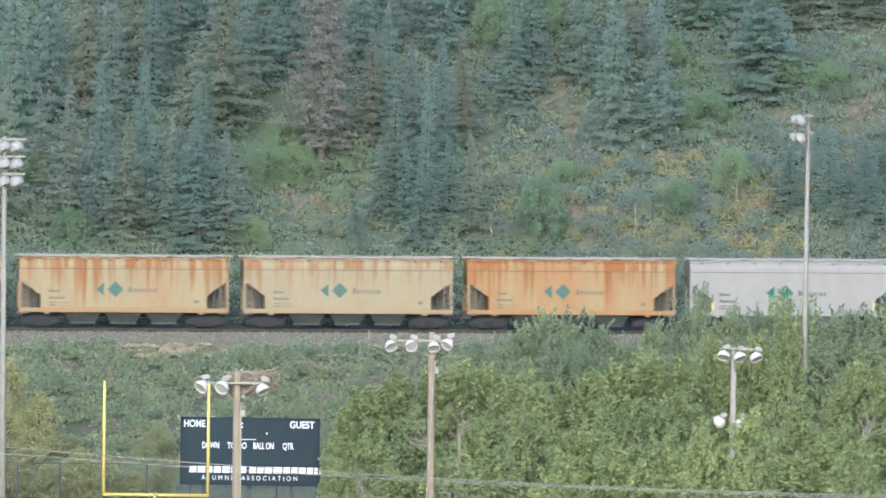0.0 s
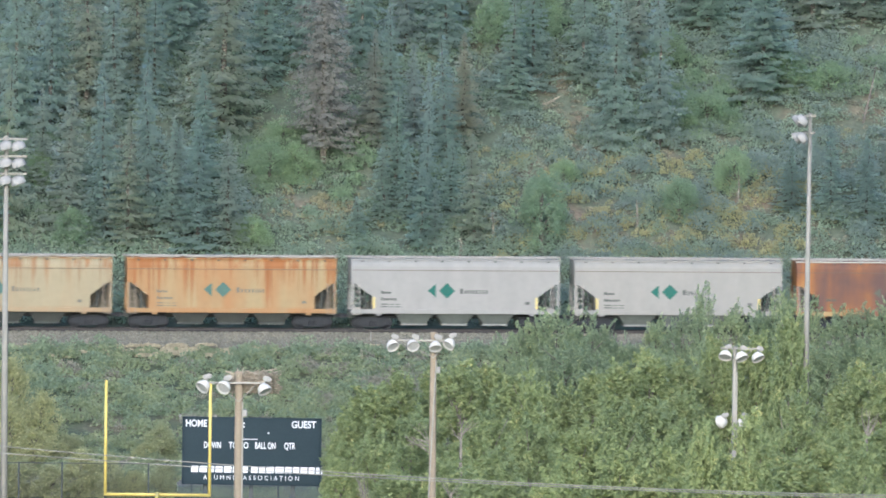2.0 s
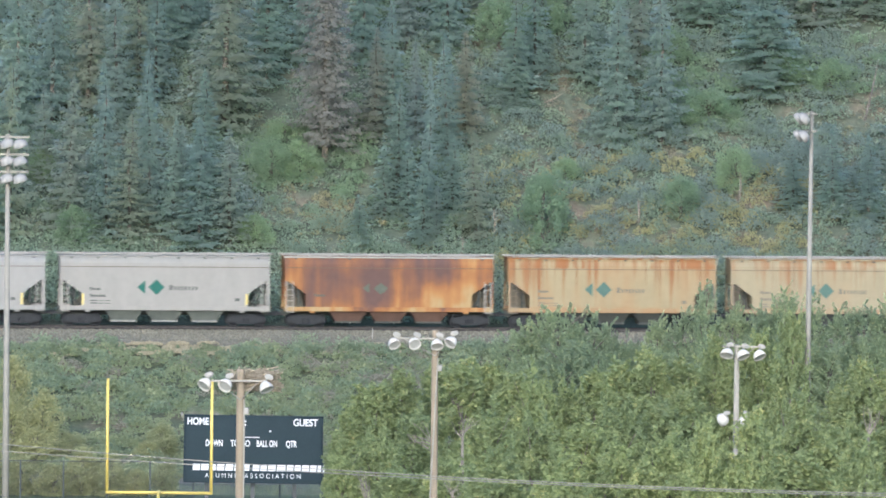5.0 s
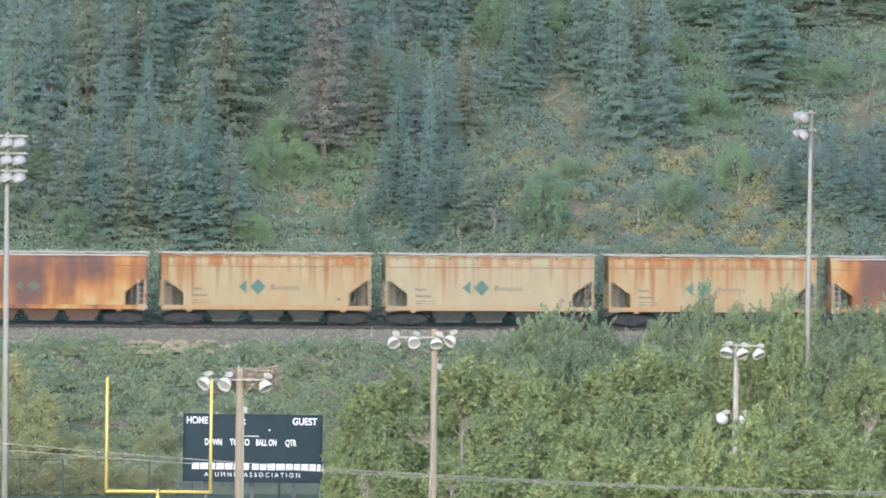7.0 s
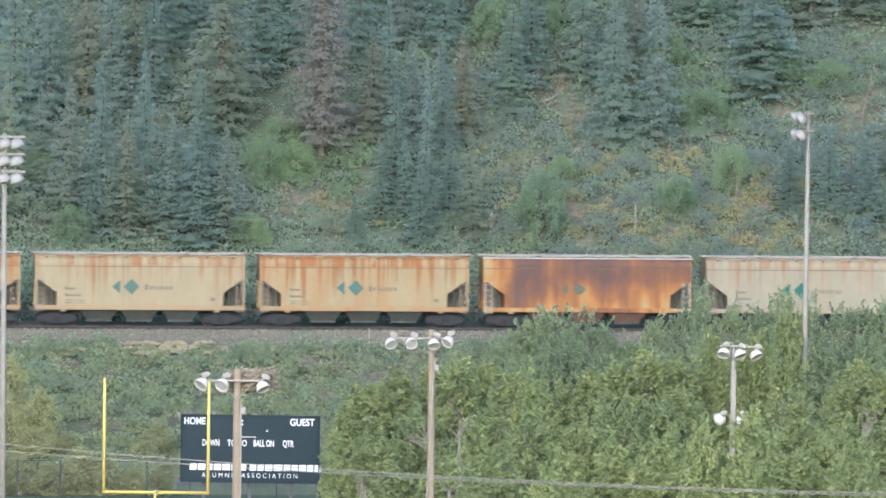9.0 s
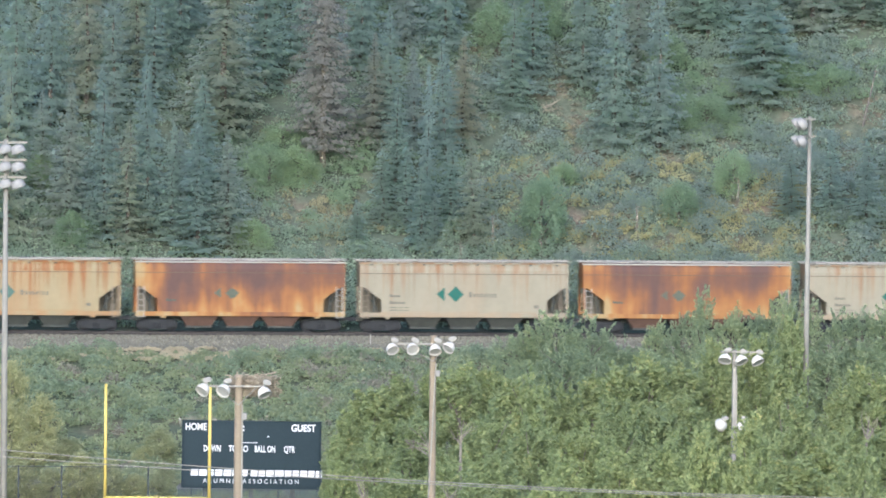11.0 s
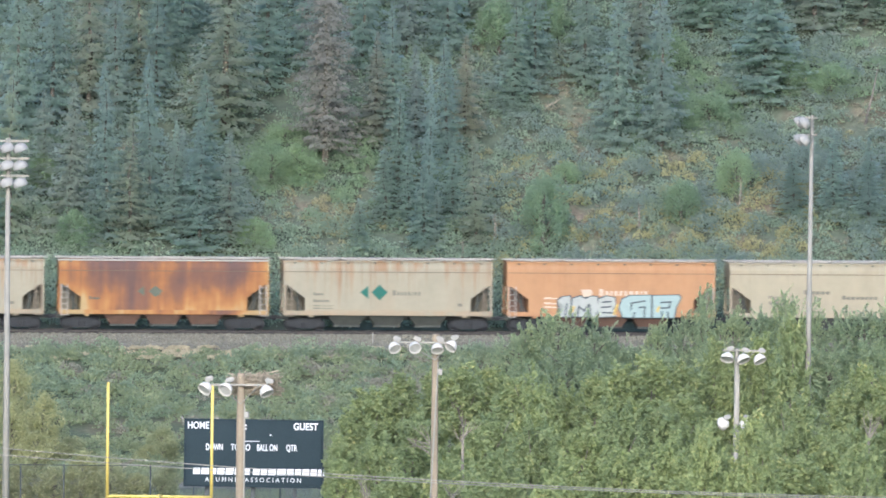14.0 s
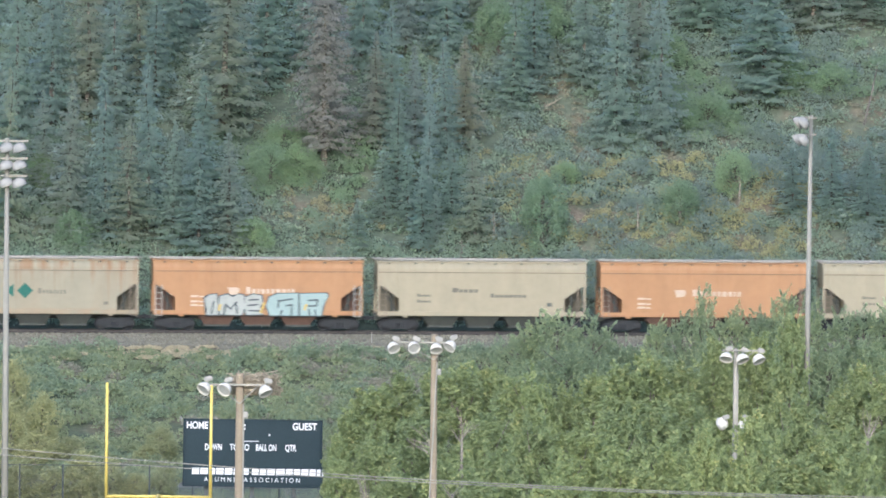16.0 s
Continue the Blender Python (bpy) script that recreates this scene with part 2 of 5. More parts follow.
SCRUB = foliage("scrub_leaves", (0.177, 0.223, 0.128), (0.338, 0.372, 0.200), 0.55, tip=(0.547, 0.521, 0.294), grain=0.6, leafy=0.36)
DARK_SCRUB = foliage("dark_scrub_leaves", (0.182, 0.237, 0.154), (0.318, 0.375, 0.220), 0.55, tip=(0.486, 0.505, 0.287), grain=0.7, leafy=0.36)
BARE_SCRUB = foliage("brown_scrub_twigs", (0.259, 0.240, 0.174), (0.361, 0.329, 0.237), 0.5, tip=(0.435, 0.391, 0.275), leafy=0.15)
TAN_GRASS = foliage("bleached_grass", (0.390, 0.345, 0.230), (0.470, 0.415, 0.285), 0.5, tip=(0.530, 0.465, 0.320), leafy=0.2)
OCHRE = foliage("yellowing_shrub_leaves", (0.401, 0.401, 0.245), (0.526, 0.497, 0.292), 0.75, tip=(0.632, 0.566, 0.326), leafy=0.15)
# slope bushes: haze put into the base colours here too, paler and bluer
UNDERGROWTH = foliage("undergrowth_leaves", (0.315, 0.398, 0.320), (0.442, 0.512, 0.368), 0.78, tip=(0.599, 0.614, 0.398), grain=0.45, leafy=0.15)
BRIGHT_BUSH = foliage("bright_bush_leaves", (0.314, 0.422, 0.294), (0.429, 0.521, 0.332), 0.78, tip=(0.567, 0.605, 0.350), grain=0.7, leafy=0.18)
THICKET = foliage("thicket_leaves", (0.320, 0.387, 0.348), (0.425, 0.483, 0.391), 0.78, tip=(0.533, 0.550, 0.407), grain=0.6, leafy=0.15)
DRY_GRASS = foliage("dry_grass", (0.338, 0.331, 0.216), (0.457, 0.429, 0.283), 0.7, tip=(0.571, 0.510, 0.336), leafy=0.15)
GALVANISED = plain("galvanised_steel", (0.238, 0.225, 0.189), 0.7, 0.0)
POLE_WOOD = plain("pole_wood", (0.258, 0.210, 0.146), 0.85, 0.0, 0.3, 2.5)
REFLECTOR = plain("lamp_reflector", (0.500, 0.475, 0.420), 0.8, 0.0, 0.15)
LAMP_BOX = plain("lamp_housing", (0.300, 0.288, 0.255), 0.6, 0.0, 0.2)
FLOOD = plain("floodlight_housing", (0.270, 0.264, 0.245), 0.8, 0.0, 0.2)
FLOOD_LENS = plain("floodlight_lens", (0.190, 0.185, 0.170), 0.3)
LENS = plain("lamp_lens", (0.410, 0.402, 0.369), 0.15, 0.0, 0.3)
YELLOW = plain("goal_yellow", (0.580, 0.455, 0.118), 0.45, 0.0, 0.12)
BOARD = plain("scoreboard_blue", (0.018, 0.031, 0.037), 0.8, 0.0, 0.2, 2)
LETTER = plain("white_lettering", (0.607, 0.615, 0.615), 0.6, 0.0, 0.1)
WIRE = plain("weathered_wire", (0.290, 0.272, 0.230), 0.6, 0.2)
FENCE = plain("fence_steel", (0.074, 0.082, 0.082), 0.6, 0.3)
TRUCK = plain("bogie_grime", (0.034, 0.036, 0.038), 0.85, 0.1, 0.4)
STEEL = plain("rail_steel", (0.050, 0.046, 0.043), 0.6, 0.4, 0.4)
TIE = earth("tie_wood", [(0.3, (0.041, 0.034, 0.029)), (0.7, (0.090, 0.078, 0.066))], 2, 20)
UNDER = plain("hopper_grime", (0.062, 0.067, 0.058), 0.85, 0.0, 0.4)
# dark brown standing in for the shadow below the eave lip
SEAM_SHADE = plain("seam_painted_shadow", (0.107, 0.082, 0.061), 0.85, 0.0, 0.3)
# bays of the white cars: shade below the body put into a darker grey
BAY_SHADED = plain("hopper_bay_shaded_grey", (0.125, 0.138, 0.120), 0.85, 0.0, 0.3)
BAY_BROWN = plain("hopper_bay_brown", (0.125, 0.078, 0.058), 0.85, 0.0, 0.35)
GATE_PALE = plain("outlet_gate_pale", (0.200, 0.200, 0.180), 0.8, 0.0, 0.3)
WEB = plain("end_web_grime", (0.135, 0.122, 0.088), 0.85, 0.0, 0.3)
LADDER = plain("weathered_ladder", (0.197, 0.164, 0.123), 0.8, 0.0, 0.3)
TEAL = plain("emblem_green", (0.008, 0.085, 0.062), 0.55, 0.0, 0.2)
FADED_TEAL = plain("faded_emblem_green", (0.055, 0.112, 0.090), 0.6, 0.0, 0.3)
WORN_GREEN = plain("worn_emblem_green", (0.080, 0.095, 0.070), 0.7, 0.0, 0.4)
MARK = plain("dark_stencil", (0.064, 0.071, 0.061), 0.6, 0.0, 0.3)
WHITE_MARK = plain("white_stencil", (0.380, 0.355, 0.310), 0.6, 0.0, 0.2)
FADED_WHITE = plain("faded_white_lettering", (0.400, 0.320, 0.240), 0.7, 0.0, 0.3)
FADED_MARK = plain("faded_stencil", (0.125, 0.118, 0.088), 0.7, 0.0, 0.35)
ROOF = plain("roof_white", (0.290, 0.272, 0.236), 0.6, 0.0, 0.2)
STICKS = earth("nest_sticks", [(0.3, (0.330, 0.268, 0.180)), (0.7, (0.600, 0.510, 0.370))], 6, 30)
PAINT_STREAKED = car_paint("paint_cream_streaked", (0.228, 0.188, 0.106), (0.182, 0.074, 0.021), 0.85, 0.1)
PAINT_CREAM = car_paint("paint_cream", (0.226, 0.194, 0.120), (0.186, 0.080, 0.025), 0.62, 0.0)
PAINT_ORANGE = car_paint("paint_cream_rusty", (0.232, 0.176, 0.090), (0.190, 0.074, 0.019), 0.95, 0.3)
PAINT_WHITE = car_paint("paint_white", (0.214, 0.210, 0.192), (0.223, 0.168, 0.112), 0.0, 0.0)
PAINT_OFFWHITE = car_paint("paint_off_white", (0.211, 0.205, 0.182), (0.223, 0.168, 0.112), 0.05, 0.0)
PAINT_RUST = rust_paint("paint_rusted_through")
PAINT_GREY = car_paint("paint_grey_cream", (0.214, 0.197, 0.142), (0.182, 0.088, 0.032), 0.52, 0.0)
PAINT_PEACH = car_paint("paint_orange", (0.272, 0.152, 0.074), (0.240, 0.115, 0.048), 0.25, 0.1)
PAINT_STONE = car_paint("paint_stone", (0.238, 0.212, 0.146), (0.205, 0.160, 0.100), 0.2, 0.1)

wm, wnn, wll, wb = material("river_water")
wb.inputs["Base Color"].default_value = (0.09, 0.12, 0.10, 1)
wb.inputs["Roughness"].default_value = 0.12
bump(wnn, wll, wb, noise_tex(wnn, wll, 2.0, 4).outputs[0], 0.4, 0.08)
RIVER = wm


# ---- mesh helpers ----
def box(bm, x0, x1, y0, y1, z0, z1):
    v = [bm.verts.new((x, y, z)) for z in (z0, z1) for x, y in ((x0, y0), (x1, y0), (x1, y1), (x0, y1))]
    for f in ((0, 3, 2, 1), (4, 5, 6, 7), (0, 1, 5, 4), (1, 2, 6, 5), (2, 3, 7, 6), (3, 0, 4, 7)):
        bm.faces.new([v[i] for i in f])


def tube(bm, a, b, r0, r1=None, sides=10):
    a, b = Vector(a), Vector(b)
    r1 = r0 if r1 is None else r1
    q = (b - a).to_track_quat("Z", "Y")
    rings = []
    for p, r in ((a, r0), (b, r1)):
        rings.append([bm.verts.new(p + q @ Vector((r * math.cos(2 * math.pi * i / sides), r * math.sin(2 * math.pi * i / sides), 0))) for i in range(sides)])
    for i in range(sides):
        j = (i + 1) % sides
        bm.faces.new((rings[0][i], rings[0][j], rings[1][j], rings[1][i]))
    bm.faces.new(rings[0][::-1])
    bm.faces.new(rings[1])


def lathe(bm, a, b, stops, sides=14):
    """A turned shape along a->b; stops: (share of the way, radius)."""
    a, b = Vector(a), Vector(b)
    q = (b - a).to_track_quat("Z", "Y")
    rings = []
    for s, r in stops:
        p = a.lerp(b, s)
        rings.append([bm.verts.new(p + q @ Vector((r * math.cos(2 * math.pi * i / sides), r * math.sin(2 * math.pi * i / sides), 0))) for i in range(sides)])
    for k in range(len(rings) - 1):
        for i in range(sides):
            j = (i + 1) % sides
            bm.faces.new((rings[k][i], rings[k][j], rings[k + 1][j], rings[k + 1][i]))
    bm.faces.new(rings[0][::-1])
    bm.faces.new(rings[-1])


def prism(bm, outline, y0, y1):
    """An outline in x, z made thick along y."""
    a = [bm.verts.new((x, y0, z)) for x, z in outline]
    b = [bm.verts.new((x, y1, z)) for x, z in outline]
    n = len(outline)
    fa = bm.faces.new(a)
    fb = bm.faces.new(b[::-1])
    for i in range(n):
        j = (i + 1) % n
        bm.faces.new((a[j], a[i], b[i], b[j]))
    bmesh.ops.triangulate(bm, faces=[fa, fb])


def mesh_of(name, bm, mat, smooth=False):
    bmesh.ops.recalc_face_normals(bm, faces=bm.faces)
    me = bpy.data.meshes.new(name)
    bm.to_mesh(me)
    bm.free()
    me.materials.append(mat)
    if smooth:
        me.polygons.foreach_set("use_smooth", [True] * len(me.polygons))
    return me


def part(name, bm, mat, parent, label="", smooth=False):
    ob = new(name, mesh_of(name, bm, mat, smooth))
    ob.parent = parent
    if label:
        ob["label"] = label
    return ob


def thing(name, label, category, group="", kind="", at=None):
    ob = new(name)
    ob.empty_display_size = 0.3
    if at is not None:
        ob.matrix_basis = at
    return tagged(ob, label, category, group, kind)


def quads(name, v, mat):
    """A mesh of loose leaves or sprays: v is an array of n x 3 x 3 or n x 4 x 3."""
    n, k = v.shape[:2]
    me = bpy.data.meshes.new(name)
    me.vertices.add(n * k)
    me.vertices.foreach_set("co", np.ascontiguousarray(v, dtype=np.float32).ravel())
    me.loops.add(n * k)
    me.loops.foreach_set("vertex_index", np.arange(n * k, dtype=np.int32))
    me.polygons.add(n)
    me.polygons.foreach_set("loop_start", np.arange(0, n * k, k, dtype=np.int32))
    me.polygons.foreach_set("loop_total", np.full(n, k, dtype=np.int32))
    me.materials.append(mat)
    me.update()
    me.validate()
    return me


def leaf_quads(rng, centres, size, outward, loose=0.95, up=0.35):
    """Pointed leaves that face outwards from their tuft and a little to the sky, each turned by chance."""
    n = len(centres)
    face = outward + rng.normal(size=(n, 3)) * loose
    face[:, 2] += up
    face /= np.linalg.norm(face, axis=1, keepdims=True) + 1e-9
    d = rng.normal(size=(n, 3))
    d -= face * np.sum(d * face, axis=1, keepdims=True)
    d /= np.linalg.norm(d, axis=1, keepdims=True) + 1e-9
    s = np.cross(d, face)
    L = (size * rng.uniform(0.6, 1.35, n))[:, None]
    c = centres
    return np.stack([c - d * L * 0.5 + s * L * 0.42, c + d * L * 0.6, c - d * L * 0.5 - s * L * 0.42], axis=1)


# ---- ground: one sheet to the horizon ----
def build_ground():
    us = [-3000, -1500, -700, -300, -150, -100, -75, *np.arange(-60, 60.1, 1.5), 75, 100, 150, 300, 700, 1500, 3000]
    ws = [-900, -700, -620, -575, -520, -470, -430, -300, -200, -150, -120, -100, -90, -85, -80, -78, -76.5, -70, -60, -55, -50, -48.5, -47,
          *np.arange(-45, -10, 1.5), -9.2, -7.5, -6, -4.2, -2.6, 2.6, 4.5, 7, *np.arange(8.5, 60, 1.5), 65, 72, 80, 88, 95, 105, 118, 130, 300, 900, 4000]
    verts = [spot(u, w, ground_z(u, w)) for w in ws for u in us]
    n = len(us)
    faces = [(r * n + c, r * n + c + 1, (r + 1) * n + c + 1, (r + 1) * n + c) for r in range(len(ws) - 1) for c in range(n - 1)]
    me = bpy.data.meshes.new("ground")
    me.from_pydata(verts, [], faces)
    for mat in (FIELD, RIVERBED, BANK, BALLAST, HILL):
        me.materials.append(mat)
    idx = []
    for r in range(len(ws) - 1):
        w = (ws[r] + ws[r + 1]) / 2
        k = 0 if w < -79 else 1 if w < -47 else 2 if w < -9.2 else 3 if w < 4.5 else 4
        idx += [k] * (n - 1)
    me.polygons.foreach_set("material_index", idx)
    me.polygons.foreach_set("use_smooth", [True] * len(idx))
    patch = me.color_attributes.new("soil", "FLOAT_COLOR", "POINT")
    for i, (w, u) in enumerate((w, u) for w in ws for u in us):
        s = 0.0
        for pu, pw, ru, rw, k in BARE:
            s = max(s, k * math.exp(-((u - pu) / ru) ** 2 - ((w - pw) / rw) ** 2))
        patch.data[i].color = (s, s, s, 1)
    tagged(new("ground", me), "grassy field, scrubby river bank, gravel trackbed and earthy wooded slope", "ground", kind="structure")


# bare, eroded places on the slope: u, w, half-lengths, strength
BARE = [(7.5, 22.2, 1.6, 1.5, 1), (-7.4, 18.7, 2.8, 1.5, 0.55), (10.8, 31.9, 0.8, 2.9, 0.8), (11.5, 28.6, 1, 2.2, 0.9), (13.3, 23.6, 2.4, 1.2, 0.9), (10.6, 16.8, 1.3, 2.4, 1), (13.9, 15.6, 0.8, 2.1, 1), (23.2, 19.3, 2.4, 1.3, 0.7),
        (26.6, 31, 2, 0.9, 0.8), (32.6, 30.3, 1.2, 2.4, 0.6), (30.7, 25.1, 1, 3.2, 0.7), (17, 25.2, 2, 0.7, 0.8), (-12.4, 16, 0.9, 0.9, 0.8), (6, 36, 1.2, 1.8, 0.6), (21.5, 14.9, 5.9, 0.6, 0.9), (30.2, 14.9, 2.4, 0.6, 0.9)]
hm, hn, hl, hb = material("slope_earth")
att = hn.new("ShaderNodeAttribute")
att.attribute_name = "soil"
h_broad = noise_tex(hn, hl, 0.35, 6)
h_fine = noise_tex(hn, hl, 3.0, 6)
h_add = hn.new("ShaderNodeMath")
h_add.operation = "MULTIPLY_ADD"
h_add.inputs[1].default_value = 0.3
hl.new(att.outputs["Fac"], h_add.inputs[0])
hl.new(h_broad.outputs[0], h_add.inputs[2])
h_r = ramp(hn, [(0.35, (0.070, 0.090, 0.060)), (0.6, (0.092, 0.106, 0.070)), (0.75, (0.142, 0.120, 0.080)), (1.0, (0.190, 0.142, 0.100))])
hl.new(h_add.outputs[0], h_r.inputs[0])
h_f = ramp(hn, [(0.3, (0.55, 0.55, 0.55)), (0.7, (1.2, 1.2, 1.2))])
hl.new(h_fine.outputs[0], h_f.inputs[0])
hl.new(mix(hn, hl, 0.9, h_r.outputs[0], h_f.outputs[0], "MULTIPLY"), hb.inputs["Base Color"])
hb.inputs["Roughness"].default_value = 0.95
bump(hn, hl, hb, h_fine.outputs[0], 0.9, 0.15)
HILL = hm
build_ground()


def build_water():
    bm = bmesh.new()
    f = bm.faces.new([bm.verts.new(spot(u, w, WATER)) for u, w in ((-1500, -79.5), (1500, -79.5), (1500, -46), (-1500, -46))])
    tagged(new("water", mesh_of("water", bm, RIVER)), "calm grey-green river below a scrubby bank", "river", kind="structure")


build_water()


# ---- track ----
def build_track():
    base = thing("track", "dark steel rails on wooden sleepers and gravel", "railway track", kind="structure",
                 at=Matrix.Translation(spot(0, 0, RAIL_TOP)) @ Matrix.Rotation(YAW, 4, "Z"))
    for y in (-0.75, 0.75):
        bm = bmesh.new()
        prof = [(-0.07, -0.17), (0.07, -0.17), (0.07, -0.155), (0.012, -0.13), (0.012, -0.045), (0.037, -0.035), (0.037, 0.0), (-0.037, 0.0), (-0.037, -0.035), (-0.012, -0.045), (-0.012, -0.13), (-0.07, -0.155)]
        ends = [[bm.verts.new((x, y + a, b)) for a, b in prof] for x in (-230, 285)]
        for i in range(12):
            j = (i + 1) % 12
            bm.faces.new((ends[0][i], ends[0][j], ends[1][j], ends[1][i]))
        part("rail", bm, STEEL, base)
    bm = bmesh.new()
    box(bm, -0.12, 0.12, -1.3, 1.3, -0.34, -0.17)
    me = mesh_of("sleeper", bm, TIE)
    for i in range(180):
        s = new("sleeper", me)
        s.parent = base
        s.location = (-48 + i * 0.54, random.uniform(-0.04, 0.04), 0)


build_track()


# ---- covered hopper cars ----
HALF = 7.08          # half length of the side sheets
PITCH = 15.161
SIDE = 1.6
WHEEL_R = 0.46


def build_hopper_car():
    car = thing("hopper_car", "covered hopper", "hopper car", "freight train cars")
    # side sheets with the cut corners, curved eaves, roof, end walls and slope sheets in one welded shell
    bm = bmesh.new()
    sheets = [[(-5.62, 1.4), (5.62, 1.4), (5.62, 4.06), (-5.62, 4.06)]]
    for e in (-1, 1):
        sheets.append([(e * 5.62, 2.25), (e * 6.8, 3.12), (e * 6.8, 4.06), (e * 5.62, 4.06)])
        sheets.append([(e * 6.8, 3.12), (e * HALF, 3.12), (e * HALF, 4.06), (e * 6.8, 4.06)])
    for s in (-1, 1):
        for sheet in sheets:
            prism(bm, sheet, s * SIDE, s * (SIDE - 0.06))
        prism(bm, [(-HALF, 4.06), (HALF, 4.06), (HALF, 4.12), (-HALF, 4.12)], s * (SIDE + 0.03), s * (SIDE - 0.06))
    curve = [(SIDE, 4.12), (1.59, 4.3), (1.54, 4.48), (1.45, 4.62), (1.34, 4.72), (0.6, 4.8), (0, 4.82)]
    section = [(-y, z) for y, z in curve] + [(y, z) for y, z in curve[-2::-1]]
    ends = [[bm.verts.new((x, y, z)) for y, z in section] for x in (-HALF, HALF)]
    for i in range(len(section) - 1):
        bm.faces.new((ends[0][i], ends[0][i + 1], ends[1][i + 1], ends[1][i]))
    for s, e in ((-1, ends[0]), (1, ends[1])):
        low = [bm.verts.new((s * HALF, y, 3.12)) for y in (-SIDE, SIDE)]
        bm.faces.new([*e, low[1], low[0]])
        for x, z in ((6.78, 3.10), (5.64, 2.26), (5.64, 1.3)):
            step = [bm.verts.new((s * x, y, z)) for y in (-SIDE + 0.06, SIDE - 0.06)]
            bm.faces.new((low[0], low[1], step[1], step[0]))
            low = step
    body = part("body", bm, PAINT_CREAM, car)
    # thin dark bar along the seam, drawn as the eave lip's shadow line
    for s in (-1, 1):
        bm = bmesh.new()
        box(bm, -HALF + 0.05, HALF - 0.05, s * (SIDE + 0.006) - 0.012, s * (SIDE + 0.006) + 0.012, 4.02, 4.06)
        part("seam", bm, SEAM_SHADE, car)
    for s in (-1, 1):
        bm = bmesh.new()
        box(bm, -HALF, HALF, s * 1.63 - 0.03, s * 1.63 + 0.03, 1.12, 1.40)
        box(bm, -HALF, HALF, s * 1.55 - 0.06, s * 1.55 + 0.06, 1.10, 1.16)
        part("side_sill", bm, PAINT_CREAM, car)
        bm = bmesh.new()
        box(bm, -HALF - 0.05, HALF + 0.05, s * 1.38 - 0.05, s * 1.38 + 0.05, 4.70, 4.80)
        part("roof_rim", bm, ROOF, car)
        for i in range(8):
            x = -6.3 + 1.8 * i
            bm = bmesh.new()
            box(bm, x - 0.07, x + 0.07, s * 1.47 - 0.03, s * 1.47 + 0.03, 4.60, 4.69)
            part("roof_bracket", bm, UNDER, car)
    for y in (-0.95, 0.95):
        bm = bmesh.new()
        box(bm, -HALF - 0.25, HALF + 0.25, y - 0.22, y + 0.22, 4.90, 4.94)
        for i in range(11):
            box(bm, -6.7 + 1.34 * i, -6.64 + 1.34 * i, y - 0.2, y + 0.2, 4.70, 4.90)
        part("running_board", bm, ROOF, car, "white roof walkway")
    for i in range(4):
        bm = bmesh.new()
        box(bm, -6.2 + i * 3.2, -3.4 + i * 3.2, -0.32, 0.32, 4.80, 4.93)
        part("roof_hatch", bm, ROOF, car)
    # centre sill, end platforms and couplers
    bm = bmesh.new()
    box(bm, -7.2, 7.2, -0.3, 0.3, 0.75, 1.2)
    part("centre_sill", bm, UNDER, car)
    for s in (-1, 1):
        bm = bmesh.new()
        box(bm, s * 5.5, s * 7.05, -1.6, 1.6, 1.16, 1.26)
        part("end_platform", bm, PAINT_CREAM, car)
        bm = bmesh.new()
        box(bm, s * 7.1, s * 7.58, -0.09, 0.09, 0.8, 1.0)
        box(bm, s * 7.42, s * 7.58, -0.16, 0.16, 0.74, 1.04)
        part("coupler", bm, TRUCK, car)
        for e in (-1, 1):
            bm = bmesh.new()
            for x in (6.5, 6.93):
                box(bm, s * x - 0.03, s * x + 0.03, e * 1.64 - 0.03, e * 1.64 + 0.03, 1.0, 3.12)
            for k in range(6):
                z = 1.05 + k * 0.38
                box(bm, s * 6.5, s * 6.93, e * 1.66 - 0.02, e * 1.66 + 0.02, z - 0.02, z + 0.02)
            part("ladder", bm, LADDER, car)
            bm = bmesh.new()
            box(bm, s * 7.0 - 0.08, s * 7.0 + 0.08, e * 1.53 - 0.07, e * 1.53 + 0.07, 1.2, 3.14)
            part("corner_post", bm, PAINT_CREAM, car)
            bm = bmesh.new()
            box(bm, s * 5.2 - 0.16, s * 5.2 + 0.16, e * 1.66 - 0.03, e * 1.66 + 0.03, 0.98, 1.11)
            part("jacking_pad", bm, WHITE_MARK, car)
        bm = bmesh.new()
        prism(bm, [(s * 5.66, 1.22), (s * 6.85, 1.22), (s * 6.85, 3.08), (s * 6.8, 3.08), (s * 5.66, 2.24)], 0.25, 0.35)
        part("bulkhead_web", bm, WEB, car)
        # cross brace behind the cut corner
        for e in (-1, 1):
            bm = bmesh.new()
            tube(bm, (s * 6.1, e * 1.35, 1.25), (s * 6.1, e * 1.35, 3.0), 0.07, sides=6)
            part("end_post", bm, UNDER, car)
            bm = bmesh.new()
            tube(bm, (s * 5.7, e * 1.3, 1.3), (s * 6.75, e * 1.3, 2.95), 0.05, sides=6)
            part("end_brace", bm, UNDER, car)
    # three hopper bays with outlet gates
    for i in (-1, 0, 1):
        bm = bmesh.new()
        x = i * 2.75
        top = [bm.verts.new((x + a, b, 1.15)) for a, b in ((-1.32, -1.5), (1.32, -1.5), (1.32, 1.5), (-1.32, 1.5))]
        low = [bm.verts.new((x + a, b, 0.42)) for a, b in ((-0.82, -0.95), (0.82, -0.95), (0.82, 0.95), (-0.82, 0.95))]
        for k in range(4):
            bm.faces.new((top[k], top[(k + 1) % 4], low[(k + 1) % 4], low[k]))
        bm.faces.new(top)
        bm.faces.new(low[::-1])
